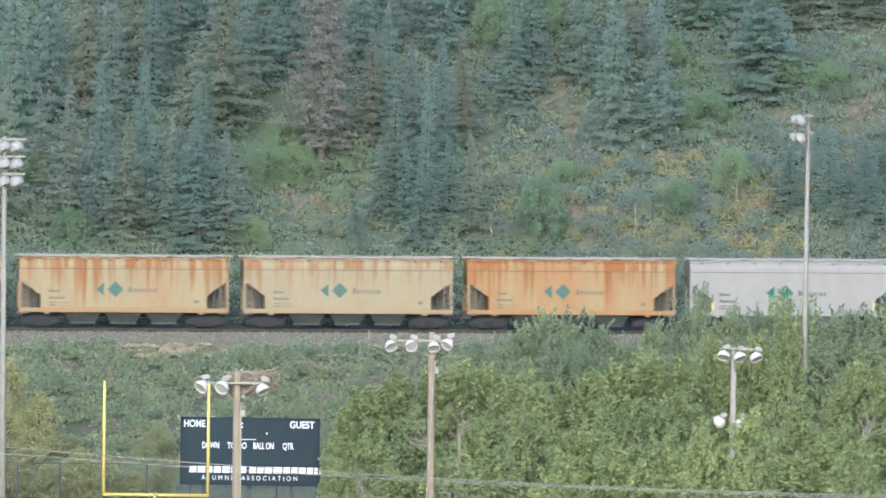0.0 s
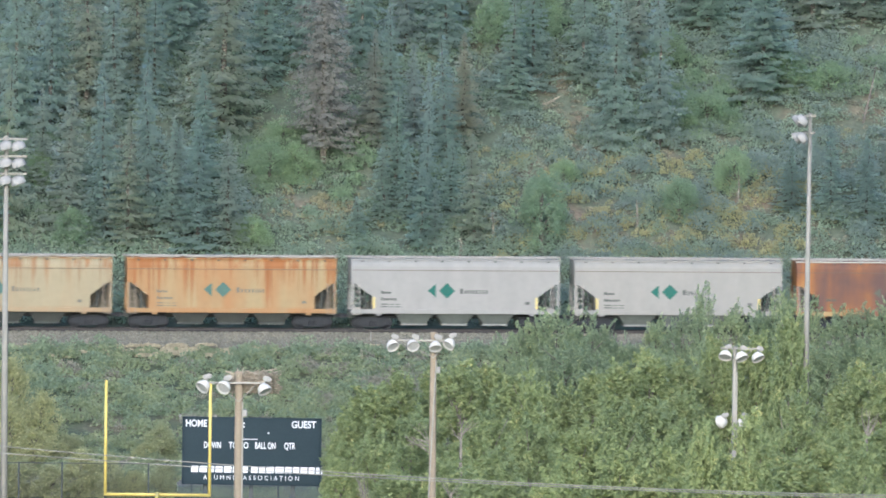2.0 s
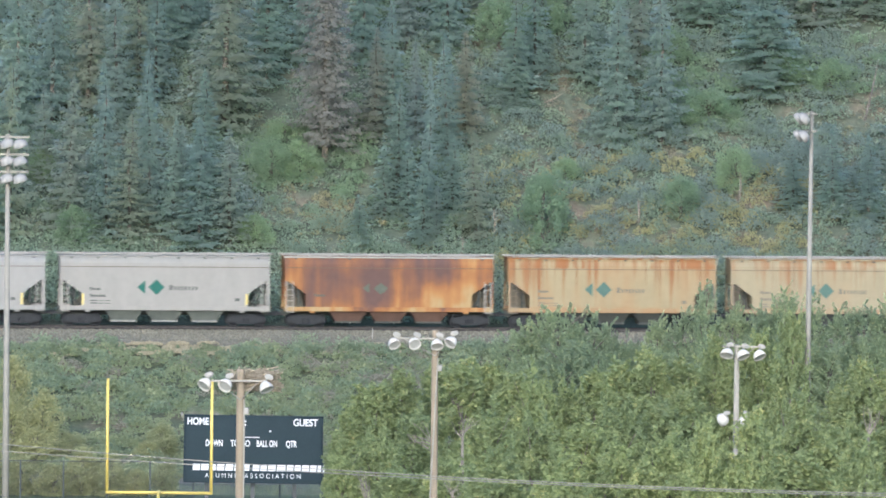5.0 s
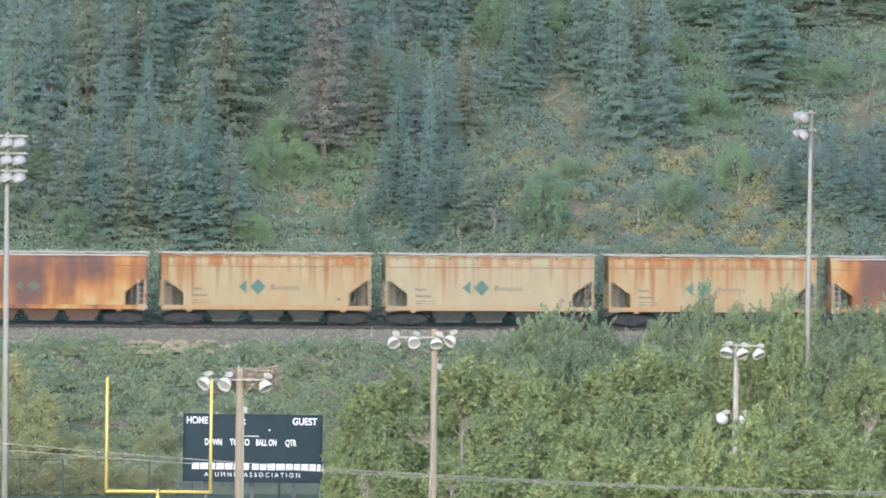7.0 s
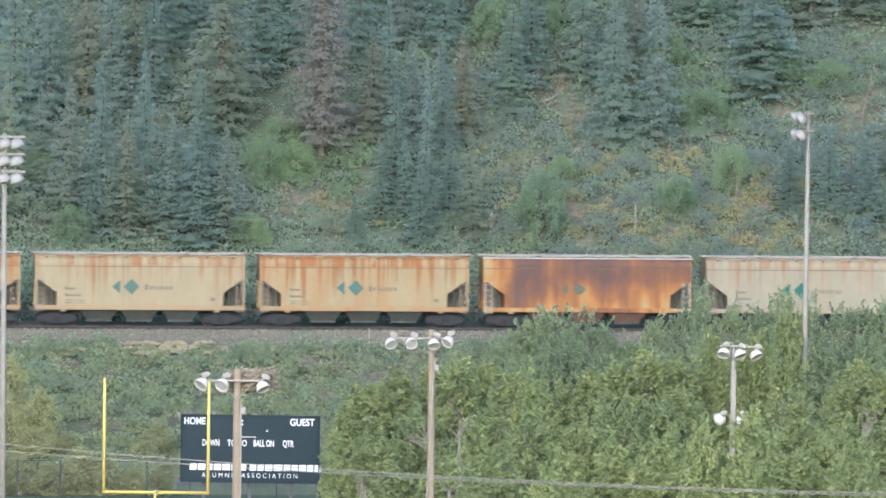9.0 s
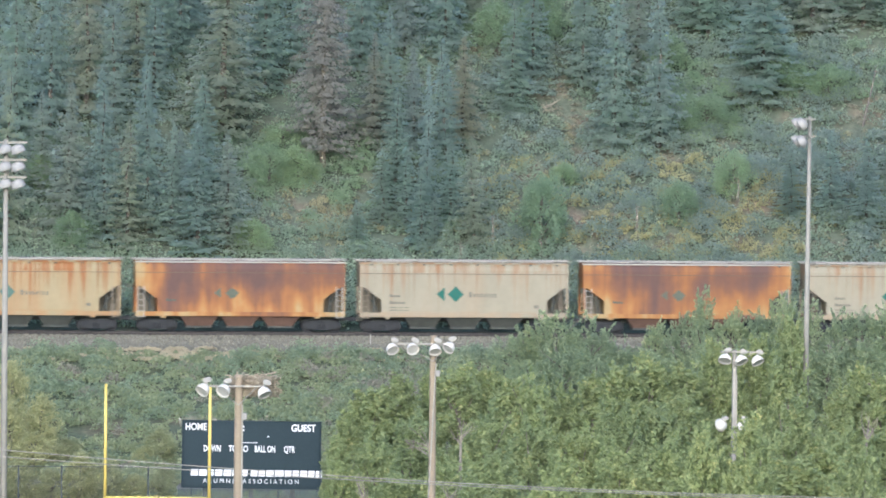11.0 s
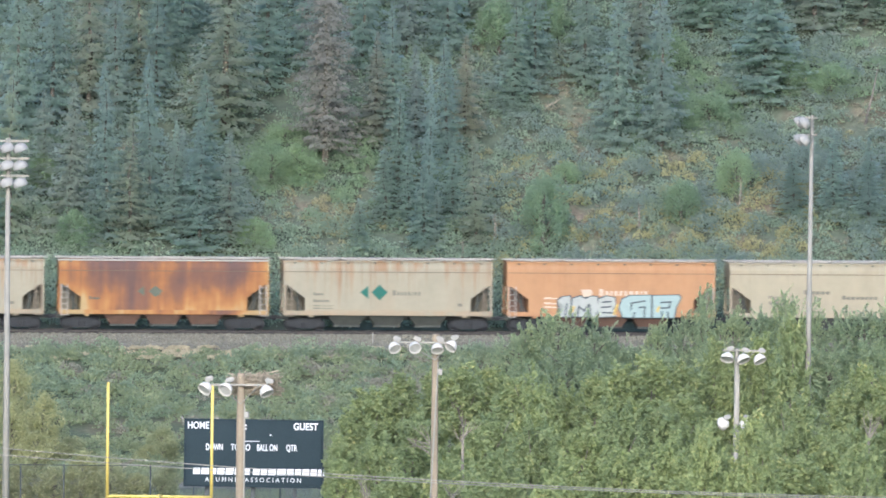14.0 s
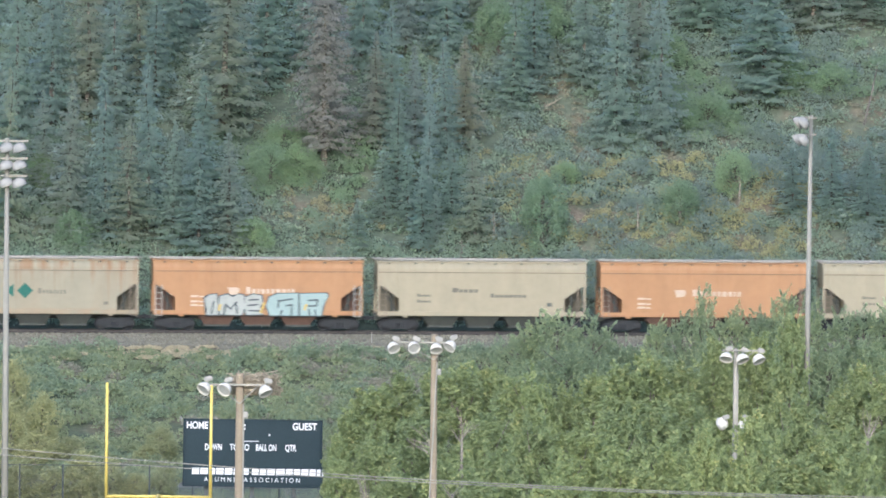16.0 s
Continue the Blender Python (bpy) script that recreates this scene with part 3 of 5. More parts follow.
        bay = part("hopper_bay", bm, UNDER, car)
        bm = bmesh.new()
        box(bm, x - 0.88, x + 0.88, -1.0, 1.0, 0.30, 0.42)
        part("outlet_gate", bm, UNDER, bay)
    # bogies
    for s in (-1, 1):
        bm = bmesh.new()
        for e in (-1, 1):
            prism(bm, [(-1.25, 0.34), (-1.25, 0.62), (-0.5, 0.86), (0.5, 0.86), (1.25, 0.62), (1.25, 0.34), (0.9, 0.30), (0.42, 0.18), (-0.42, 0.18), (-0.9, 0.30)], e * 1.12, e * 0.94)
            for k in (-1, 0, 1):
                tube(bm, (k * 0.2, e * 1.15, 0.25), (k * 0.2, e * 1.15, 0.6), 0.08, sides=8)
            for x in (-0.89, 0.89):
                tube(bm, (x, e * 1.08, WHEEL_R), (x, e * 1.22, WHEEL_R), 0.13, sides=10)
        box(bm, -0.25, 0.25, -1.1, 1.1, 0.45, 0.72)
        bogie = part("bogie", bm, TRUCK, car)
        bogie.location = (s * 5.55, 0, 0)
        for x in (-0.89, 0.89):
            bm = bmesh.new()
            tube(bm, (0, -1.05, 0), (0, 1.05, 0), 0.08, sides=8)
            for e in (-1, 1):
                lathe(bm, (0, e * 0.66, 0), (0, e * 0.82, 0), [(0, WHEEL_R + 0.025), (0.2, WHEEL_R + 0.025), (0.25, WHEEL_R), (1, WHEEL_R - 0.01), (1, WHEEL_R - 0.08), (0.75, WHEEL_R - 0.1), (0.75, 0.15), (1.1, 0.13)], 20)
                for k in range(3):
                    a = k * 2.0944
                    tube(bm, (0.26 * math.cos(a), e * 0.79, 0.26 * math.sin(a)), (0.26 * math.cos(a), e * 0.83, 0.26 * math.sin(a)), 0.05, sides=6)
            ws = part("wheelset", bm, TRUCK, bogie)
            ws.location = (x, 0, WHEEL_R)
    # end wall brake wheel
    bm = bmesh.new()
    lathe(bm, (-7.02, 0.8, 3.5), (-7.1, 0.8, 3.5), [(0, 0.26), (1, 0.26)], 12)
    part("brake_wheel", bm, UNDER, car)
    return car


def flat_mark(name, outline, mat, car, lift=0.012):
    bm = bmesh.new()
    prism(bm, outline, -SIDE - 0.002, -SIDE - lift)
    return part(name, bm, mat, car)


def rect(x, z, w, h):
    return [(x - w / 2, z - h / 2), (x + w / 2, z - h / 2), (x + w / 2, z + h / 2), (x - w / 2, z + h / 2)]


def word(name, x, z, h, widths, mat, car, gap=0.05):
    """A word that cannot be read, as bars letter by letter."""
    for i, w in enumerate(widths):
        hh = h if i == 0 else h * 0.72
        flat_mark(name, rect(x + w / 2, z + (hh - h) / 2, w, hh), mat, car)
        x += w + gap


def potash_marks(car, teal, mark):
    flat_mark("emblem_diamond", [(-0.57, 3.21), (-0.03, 2.67), (-0.57, 2.13), (-1.11, 2.67)], teal, car)
    flat_mark("emblem_arrow", [(-1.88, 2.67), (-1.33, 3.13), (-1.33, 2.21)], teal, car)
    word("wordmark", 0.32, 2.65, 0.36, [0.2, 0.13, 0.12, 0.13, 0.13, 0.09, 0.12, 0.13], mark, car, 0.115)
    word("reporting_mark", -5.05, 2.55, 0.2, [0.15, 0.15, 0.15, 0.15], mark, car, 0.03)
    word("reporting_mark", -5.05, 2.1, 0.2, [0.15] * 6, mark, car, 0.03)
    for z in (1.75, 1.58):
        word("data_stencil", -5.05, z, 0.07, [0.5, 0.3, 0.35], mark, car, 0.1)
    word("data_stencil", 4.75, 1.85, 0.2, [0.3], mark, car, 0.1)


PROTO = build_hopper_car()
GUSSET = []
for s in (-1, 1):
    bm = bmesh.new()
    prism(bm, [(s * 5.66, 1.22), (s * 6.25, 1.22), (s * 5.66, 1.95)], 0.25, 0.35)
    GUSSET.append(mesh_of("gusset", bm, WEB))
PAINTED = {"body", "side_sill", "end_platform", "corner_post", "roof_rim", "jacking_pad"}
# the cars in order of passing: paint, label, livery
LIVERIES = {
    "streaked": (PAINT_STREAKED, "cream covered hopper with long orange rust streaks and green diamond", "potash", FADED_TEAL),
    "cream": (PAINT_CREAM, "faded cream covered hopper with few rust streaks and green diamond", "potash", FADED_TEAL),
    "orange": (PAINT_ORANGE, "cream covered hopper stained orange by rust with green diamond", "potash", FADED_TEAL),
    "white": (PAINT_WHITE, "clean white covered hopper with bright green diamond emblem", "potash", TEAL),
    "offwhite": (PAINT_OFFWHITE, "off-white covered hopper with bright green diamond emblem", "potash", TEAL),
    "rust": (PAINT_RUST, "covered hopper rusted dark brown and orange with worn emblem", "worn", FADED_TEAL),
    "grey": (PAINT_GREY, "grey-cream covered hopper with rust streaks and green diamond", "potash", TEAL),
    "graffiti": (PAINT_PEACH, "pale orange covered hopper with pale blue graffiti on its side", "graffiti", FADED_WHITE),
    "peach": (PAINT_PEACH, "pale orange covered hopper with faded white lettering", "peach", FADED_WHITE),
    "stone": (PAINT_STONE, "stone-grey covered hopper with faint dark lettering", "stone", FADED_MARK),
}
BAYS = {"white": BAY_SHADED, "offwhite": BAY_SHADED, "graffiti": BAY_BROWN, "peach": BAY_BROWN, "rust": BAY_BROWN}
ORDER = ["cream", "streaked", "cream", "orange", "white", "offwhite", "rust", "streaked", "cream", "streaked", "rust", "grey", "rust", "grey", "graffiti", "stone", "peach", "stone", "cream"]


def car_place(i, t):
    return -21.707 + PITCH * i - 11.5547 * t - 0.0130 * t * t


def car_pose(i, t):
    return Matrix.Translation(spot(car_place(i, t), 0, RAIL_TOP)) @ Matrix.Rotation(YAW, 4, "Z")


CARS = []


def stroke(name, a, b, width, mat, car, lift):
    a, b = Vector(a), Vector(b)
    d = (b - a).normalized()
    n = Vector((-d.y, d.x)) * width / 2
    a, b = a - d * width * 0.4, b + d * width * 0.4
    flat_mark(name, [tuple(a + n), tuple(a - n), tuple(b - n), tuple(b + n)], mat, car, lift)


def graffiti(car):
    """Pale blue and silver figures with thin dark outlines, run together along the lower side."""
    pale, blue, warm = plain("graffiti_silver", (0.268, 0.286, 0.260), 0.5), plain("graffiti_blue", (0.212, 0.280, 0.266), 0.5, 0.0, 0.15), plain("graffiti_yellow", (0.387, 0.274, 0.070), 0.5)
    dark = plain("graffiti_outline", (0.055, 0.066, 0.072), 0.7)

    def figure(pts, fill, lift):
        cx, cz = sum(p[0] for p in pts) / len(pts), sum(p[1] for p in pts) / len(pts)
        flat_mark("graffiti_outline", [(x + math.copysign(0.07, x - cx), z + math.copysign(0.06, z - cz)) for x, z in pts], dark, car, lift + 0.055)
        flat_mark("graffiti_fill", pts, fill, car, lift + 0.067)

    figure([(-3.65, 2.2), (-3.3, 2.45), (-2.8, 2.5), (-2.7, 1.1), (-3.5, 1.1), (-3.2, 1.85)], pale, 0.014)
    figure([(-2.6, 2.35), (-2.1, 2.5), (-1.75, 2.3), (-1.3, 2.5), (-0.95, 2.45), (-0.9, 1.6), (-1.1, 1.1), (-2.55, 1.12), (-2.7, 1.6)], pale, 0.018)
    figure([(-0.85, 2.3), (-0.3, 2.52), (0.25, 2.4), (0.3, 1.9), (0.1, 1.6), (0.35, 1.15), (-0.8, 1.1), (-0.95, 1.7)], pale, 0.022)
    figure([(0.55, 1.75), (0.75, 2.3), (1.3, 2.55), (2.7, 2.58), (2.72, 1.08), (0.8, 1.08)], blue, 0.016)
    figure([(2.82, 2.56), (4.6, 2.6), (4.75, 2.4), (4.4, 1.75), (4.3, 1.08), (2.85, 1.08)], blue, 0.020)
    for a, b in (((-3.15, 1.2), (-3.0, 2.0)), ((-2.3, 1.15), (-2.2, 1.8)), ((-2.2, 1.8), (-1.85, 1.5)), ((-1.85, 1.5), (-1.5, 1.95)), ((-1.5, 1.95), (-1.4, 1.2)), ((-0.6, 2.1), (0.0, 2.15)), ((-0.65, 1.75), (-0.05, 1.8)),
                 ((-0.6, 1.4), (0.1, 1.38)), ((1.35, 2.05), (2.3, 2.2)), ((1.4, 2.05), (1.35, 1.6)), ((1.9, 1.75), (2.3, 1.8)), ((2.3, 1.8), (2.25, 1.1)), ((1.5, 1.1), (1.6, 1.4)), ((3.4, 2.1), (4.05, 2.15)), ((4.05, 2.15), (3.95, 1.75)),
                 ((3.4, 1.72), (3.95, 1.75)), ((3.5, 1.1), (3.45, 1.5)), ((3.9, 1.1), (3.85, 1.45))):
        stroke("graffiti_line", a, b, 0.105, dark, car, 0.099)
    for x, z in ((-2.65, 1.45), (0.3, 1.6), (0.2, 1.3), (3.15, 1.5)):
        stroke("graffiti_fleck", (x, z), (x + 0.1, z + 0.3), 0.16, warm, car, 0.103)


def build_train():
    for i, kind in enumerate(ORDER):
        paint, label, livery, ink = LIVERIES[kind]
        car = copy_thing(PROTO, car_pose(i - 1, 0))
        car["label"] = label
        for o in car.children:
            base_name = o.name.split(".")[0]
            if base_name in PAINTED and not (base_name == "roof_rim" and kind == "rust"):
                o.material_slots[0].link = "OBJECT"
                o.material_slots[0].material = paint
            elif base_name == "hopper_bay" and kind in BAYS:
                o.material_slots[0].link = "OBJECT"
                o.material_slots[0].material = BAYS[kind]
                if kind in ("white", "offwhite"):
                    o.children[0].material_slots[0].link = "OBJECT"
                    o.children[0].material_slots[0].material = GATE_PALE
            elif base_name == "bulkhead_web" and kind in ("white", "offwhite"):
                o.data = GUSSET[o.data.vertices[0].co.x > 0]
            elif base_name == "bulkhead_web" and kind in ("graffiti", "peach"):
                o.material_slots[0].link = "OBJECT"
                o.material_slots[0].material = BAY_BROWN
            elif base_name == "ladder" and kind in ("white", "offwhite", "rust", "graffiti"):
                o.material_slots[0].link = "OBJECT"
                o.material_slots[0].material = ROOF
        if livery == "potash":
            potash_marks(car, ink, MARK if kind in ("white", "offwhite") else FADED_MARK)
            if kind in ("white", "offwhite"):
                for x in (-5.52, 5.52):
                    flat_mark("reflective_strip", rect(x, 1.85, 0.11, 0.75), YELLOW, car)
        elif livery == "worn":
            flat_mark("emblem_diamond", [(-0.57, 3.05), (-0.1, 2.7), (-0.3, 2.42), (-0.6, 2.28), (-1.02, 2.67)], WORN_GREEN, car, 0.014)
            flat_mark("emblem_arrow", [(-1.78, 2.67), (-1.33, 3.02), (-1.33, 2.35)], WORN_GREEN, car)
            word("reporting_mark", -5.05, 2.2, 0.2, [0.15] * 4, MARK, car, 0.03)
        elif livery in ("peach", "graffiti"):
            flat_mark("emblem_plate", [(-2.05, 2.95), (-1.35, 2.95), (-1.25, 2.75), (-1.4, 2.5), (-1.9, 2.45)], ink, car)
            word("wordmark", -0.8, 2.76, 0.46, [0.28, 0.22, 0.16, 0.22, 0.2, 0.22, 0.3, 0.22, 0.15, 0.22], ink, car, 0.12)
            for z in (2.35, 2.0, 1.75):
                word("data_stencil", -4.55, z, 0.14, [0.5, 0.35], ink, car, 0.05)
            if livery == "graffiti":
                graffiti(car)
        else:
            word("wordmark", -2.0, 2.85, 0.3, [0.4, 0.25, 0.3, 0.3, 0.25], ink, car, 0.06)
            word("wordmark", 0.6, 2.5, 0.28, [0.25] * 8, ink, car, 0.06)
            word("reporting_mark", -4.4, 2.5, 0.2, [0.2] * 4, ink, car, 0.04)
            word("reporting_mark", -4.4, 2.1, 0.2, [0.2] * 4, ink, car, 0.04)
            flat_mark("placard", rect(4.6, 1.9, 0.35, 0.25), MARK, car)
        CARS.append(car)
    for o in (*PROTO.children_recursive, PROTO):
        bpy.data.objects.remove(o)


build_train()


# ---- poles, lamps, goal, scoreboard, fence, wires ----
def bowl_lamp(name, parent, at, aim_dir, r=0.3):
    """A deep bowl floodlight with a boxy ballast housing above it."""
    at, d = Vector(at), Vector(aim_dir).normalized()
    bm = bmesh.new()
    lathe(bm, at, at + d * 0.36, [(0, 0.09), (0.1, r * 0.55), (0.3, r * 0.82), (0.65, r), (1.0, r * 1.08), (1.0, r), (0.75, r * 0.85)], 16)
    lamp = part(name, bm, REFLECTOR, parent, "white bowl reflector", smooth=True)
    bm = bmesh.new()
    lathe(bm, at + d * 0.29, at + d * 0.305, [(0, r * 0.86), (1, r * 0.86)], 16)
    part("lens", bm, LENS, lamp)
    bm = bmesh.new()
    c = at + Vector((0.2 * d.x + 0.13, 0, 0.22))
    box(bm, c.x - 0.17, c.x + 0.17, c.y - 0.14, c.y + 0.14, c.z - 0.1, c.z + 0.1)
    bmesh.ops.bevel(bm, geom=bm.edges[:], offset=0.045, segments=2, affect="EDGES")
    bmesh.ops.rotate(bm, cent=c, matrix=Matrix.Rotation(radians(18 if d.x > 0 else -16), 3, "Y"), verts=bm.verts)
    tube(bm, c, at + d * 0.05, 0.045, sides=8)
    part("ballast_box", bm, LAMP_BOX, lamp)
    return lamp


def stadium_pole(x, y, top, rows, lean, side):
    pole = thing("stadium_light", "tall galvanised steel stadium light pole with white floodlights", "light pole", "stadium lights", at=pose(x, y, 0, 0, lean, 0))
    bm = bmesh.new()
    tube(bm, (0, 0, 0), (0, 0, top), 0.2, 0.1, 16)
    part("pole", bm, GALVANISED, pole, smooth=True)
    for k in range(rows):
        z = top - 0.15 - k * (0.83 if side == 0 else 0.95)
        bm = bmesh.new()
        if side == 0:
            box(bm, -1.0, 1.0, -0.06, 0.06, z - 0.05, z + 0.05)
            xs = ((-0.72, -0.1), (-0.12, -0.1), (0.5, -0.16))
        else:
            box(bm, -0.45, 0.3, -0.05, 0.05, z - 0.05, z + 0.05)
            box(bm, -0.05, 0.05, -1.2, 1.2, z - 0.05, z + 0.05)
            xs = ((-0.25, -1.0), (-0.5, -0.3), (-0.25, 0.4))
        part("crossarm", bm, GALVANISED, pole)
        for a, b in xs:
            d = (0.3, 0.1, -0.95) if side == 0 else (-0.75, 0.2, -0.6)
            r = 0.34
            at = Vector((a, b, z - 0.1))
            d = Vector(d).normalized()
            bm = bmesh.new()
            lathe(bm, at, at + d * 0.40, [(0, 0.07), (0.06, 0.16), (0.2, r * 0.78), (0.45, r * 0.98), (0.8, r * 1.06), (1.0, r * 1.08), (1.0, r)], 16)
            lamp = part("floodlight", bm, FLOOD, pole, "pale grey floodlight", smooth=True)
            bm = bmesh.new()
            lathe(bm, at + d * 0.37, at + d * 0.40, [(0, r * 0.97), (1, r * 0.9)], 16)
            part("lens", bm, FLOOD_LENS, lamp)
            bm = bmesh.new()
            tube(bm, (a, 0, z), at, 0.03, sides=6)
            part("bracket", bm, GALVANISED, lamp)


stadium_pole(-21.0, 424, 23.2, 3, 0.0, 0)
stadium_pole(19.98, 490, 23.4, 2, 0.35, 1)


def wooden_pole(x, y, top, lamps, arm, base_r, label, shaft, lamp_r=0.3, drift=0.0, meter=True):
    pole = thing("floodlight_pole", label, "light pole", "wooden floodlight poles", at=pose(x, y, 0))
    bm = bmesh.new()
    lathe(bm, (0, 0, 0), (0, 0, top), [(0, base_r * 1.15), (0.5, base_r), (0.99, base_r * 0.85), (1, base_r * 0.78)], 14)
    part("pole", bm, shaft, pole, smooth=True)
    bm = bmesh.new()
    box(bm, arm[0], arm[1], -base_r - 0.12, -base_r - 0.02, top + arm[2] - 0.035, top + arm[2] + 0.035)
    tube(bm, (arm[0] * 0.75, -base_r - 0.05, top + arm[2]), (0, -base_r, top + arm[2] - 0.75), 0.025, sides=6)
    tube(bm, (arm[1] * 0.75, -base_r - 0.05, top + arm[2]), (0, -base_r, top + arm[2] - 0.75), 0.025, sides=6)
    part("crossarm", bm, WIRE, pole)
    for a, z, d in lamps:
        bowl_lamp("floodlight", pole, (a, -base_r - 0.16, top + z), d, lamp_r)
    bm = bmesh.new()
    tube(bm, (base_r * 0.8 - 1.4 * drift, -base_r * 1.15 if drift else -base_r * 0.6, 0), (base_r * 0.8, -base_r * 0.9 if drift else -base_r * 0.5, top - 1.2), 0.035, sides=6)
    part("conduit", bm, WIRE, pole)
    if meter:
        bm = bmesh.new()
        box(bm, base_r * 0.7, base_r * 0.7 + 0.2, -0.12, 0.12, top - 1.78, top - 1.5)
        bmesh.ops.bevel(bm, geom=bm.edges[:], offset=0.03, segments=1, affect="EDGES")
        part("junction_box", bm, LAMP_BOX, pole)
    return pole


wooden_pole(-8.05, 349, 15.68, [(-1.26, -0.43, (-0.5, -0.5, -0.6)), (-0.47, -0.47, (-0.4, -0.6, -0.5)), (0.91, -0.50, (0.4, -0.4, -0.8))], (-1.3, 1.0, -0.45), 0.185,
            "brown wooden pole with bowl floodlights and a stick nest on top", POLE_WOOD, 0.27)
wooden_pole(-0.45, 383, 15.8, [(-1.86, -0.42, (0.35, -0.6, -0.6)), (-0.94, -0.42, (0.2, -0.7, -0.5)), (0.06, -0.42, (0.1, -0.6, -0.8)), (0.82, -0.34, (-0.5, -0.5, -0.6))], (-1.8, 0.95, -0.36), 0.165,
            "weathered wooden pole with four white bowl floodlights", POLE_WOOD, 0.26, drift=0.5)
wooden_pole(13.57, 413, 13.95, [(-0.42, -0.22, (-0.15, -0.5, -0.8)), (0.2, -0.28, (0.35, -0.4, -0.8)), (0.95, -0.3, (0.4, -0.4, -0.8)), (-0.42, -3.42, (-0.6, 0.5, -0.3)), (0.22, -3.42, (0.6, 0.3, -0.5))], (-0.65, 1.15, -0.1), 0.13,
            "slim grey pole with white floodlights above the tree tops", WIRE, 0.3, meter=False)


def build_nest():
    rng = random.Random(3)
    bm = bmesh.new()
    for i in range(520):
        a, r = rng.uniform(0, 6.283), 0.92 * math.sqrt(rng.random())
        p = Vector((0.55 + r * math.cos(a) * 1.05, 0.05 + r * math.sin(a) * 0.8, rng.uniform(-0.42, 0.42) * (0.55 + 0.5 * r)))
        d = Vector((-math.sin(a) + rng.uniform(-0.7, 0.7), math.cos(a) + rng.uniform(-0.7, 0.7), rng.uniform(-0.35, 0.35))).normalized() * rng.uniform(0.2, 0.5)
        tube(bm, p - d, p + d, rng.uniform(0.018, 0.042), 0.01, 4)
    ob = new("bird_nest", mesh_of("bird_nest", bm, STICKS))
    ob.location = (-8.05, 349.6, 15.22)
    tagged(ob, "large untidy stick nest on a wooden light pole", "bird nest")


build_nest()


def build_goal():
    goal = thing("goalpost", "yellow steel football goalpost with tall uprights", "goalpost", at=pose(-15.33, 476, 0, 0, 0.15, 0.4))
    bm = bmesh.new()
    tube(bm, (0, -2, 0), (0, -2, 1.6), 0.09, sides=14)
    for k in range(6):
        a0, a1 = k / 6 * 1.5708, (k + 1) / 6 * 1.5708
        tube(bm, (0, -2 + 1.3 * (1 - math.cos(a0)), 1.6 + 1.3 * math.sin(a0)), (0, -2 + 1.3 * (1 - math.cos(a1)), 1.6 + 1.3 * math.sin(a1)), 0.09, sides=14)
    tube(bm, (0, -0.7, 2.9), (0, 0, 2.9), 0.09, sides=14)
    part("gooseneck", bm, YELLOW, goal, smooth=True)
    bm = bmesh.new()
    tube(bm, (-2.86, 0, 2.83), (2.86, 0, 2.83), 0.085, sides=14)
    part("crossbar", bm, YELLOW, goal, smooth=True)
    for s in (-1, 1):
        bm = bmesh.new()
        tube(bm, (s * 2.8, 0, 2.8), (s * 2.8, 0, 8.95), 0.085, 0.075, sides=14)
        part("upright", bm, YELLOW, goal, smooth=True)


build_goal()


def text_part(name, body, size, mat, parent, x, z, y, width=None, bold=0.0):
    cu = bpy.data.curves.new(name, "FONT")
    cu.body, cu.size, cu.extrude, cu.offset = body, size, 0.01, bold
    cu.space_character = 1.6 if len(body) > 12 else 1.0
    cu.align_x, cu.align_y = "LEFT", "BOTTOM_BASELINE"
    tmp = new(name, cu)
    bpy.context.view_layer.update()
    me = bpy.data.meshes.new_from_object(tmp.evaluated_get(bpy.context.evaluated_depsgraph_get()))
    bpy.data.objects.remove(tmp)
    me.materials.clear()
    me.materials.append(mat)
    xs = [v.co.x for v in me.vertices]
    k = width / (max(xs) - min(xs)) if width else 1.0
    x0 = min(xs)
    for v in me.vertices:
        v.co = Vector((x + (v.co.x - x0) * k, y - v.co.z, z + v.co.y))
    bm = bmesh.new()
    bm.from_mesh(me)
    bpy.data.meshes.remove(me)
    bm.verts.ensure_lookup_table()
    left = set(bm.verts)
    while left:
        heap, island = [next(iter(left))], set()
        while heap:
            v = heap.pop()
            if v in island:
                continue
            island.add(v)
            heap += [e.other_vert(v) for e in v.link_edges]
        left -= island
        one = bmesh.new()
        twin = {v: one.verts.new(v.co) for v in island}
        for f in {f for v in island for f in v.link_faces}:
            one.faces.new([twin[v] for v in f.verts])
        part(name, one, mat, parent)
    bm.free()


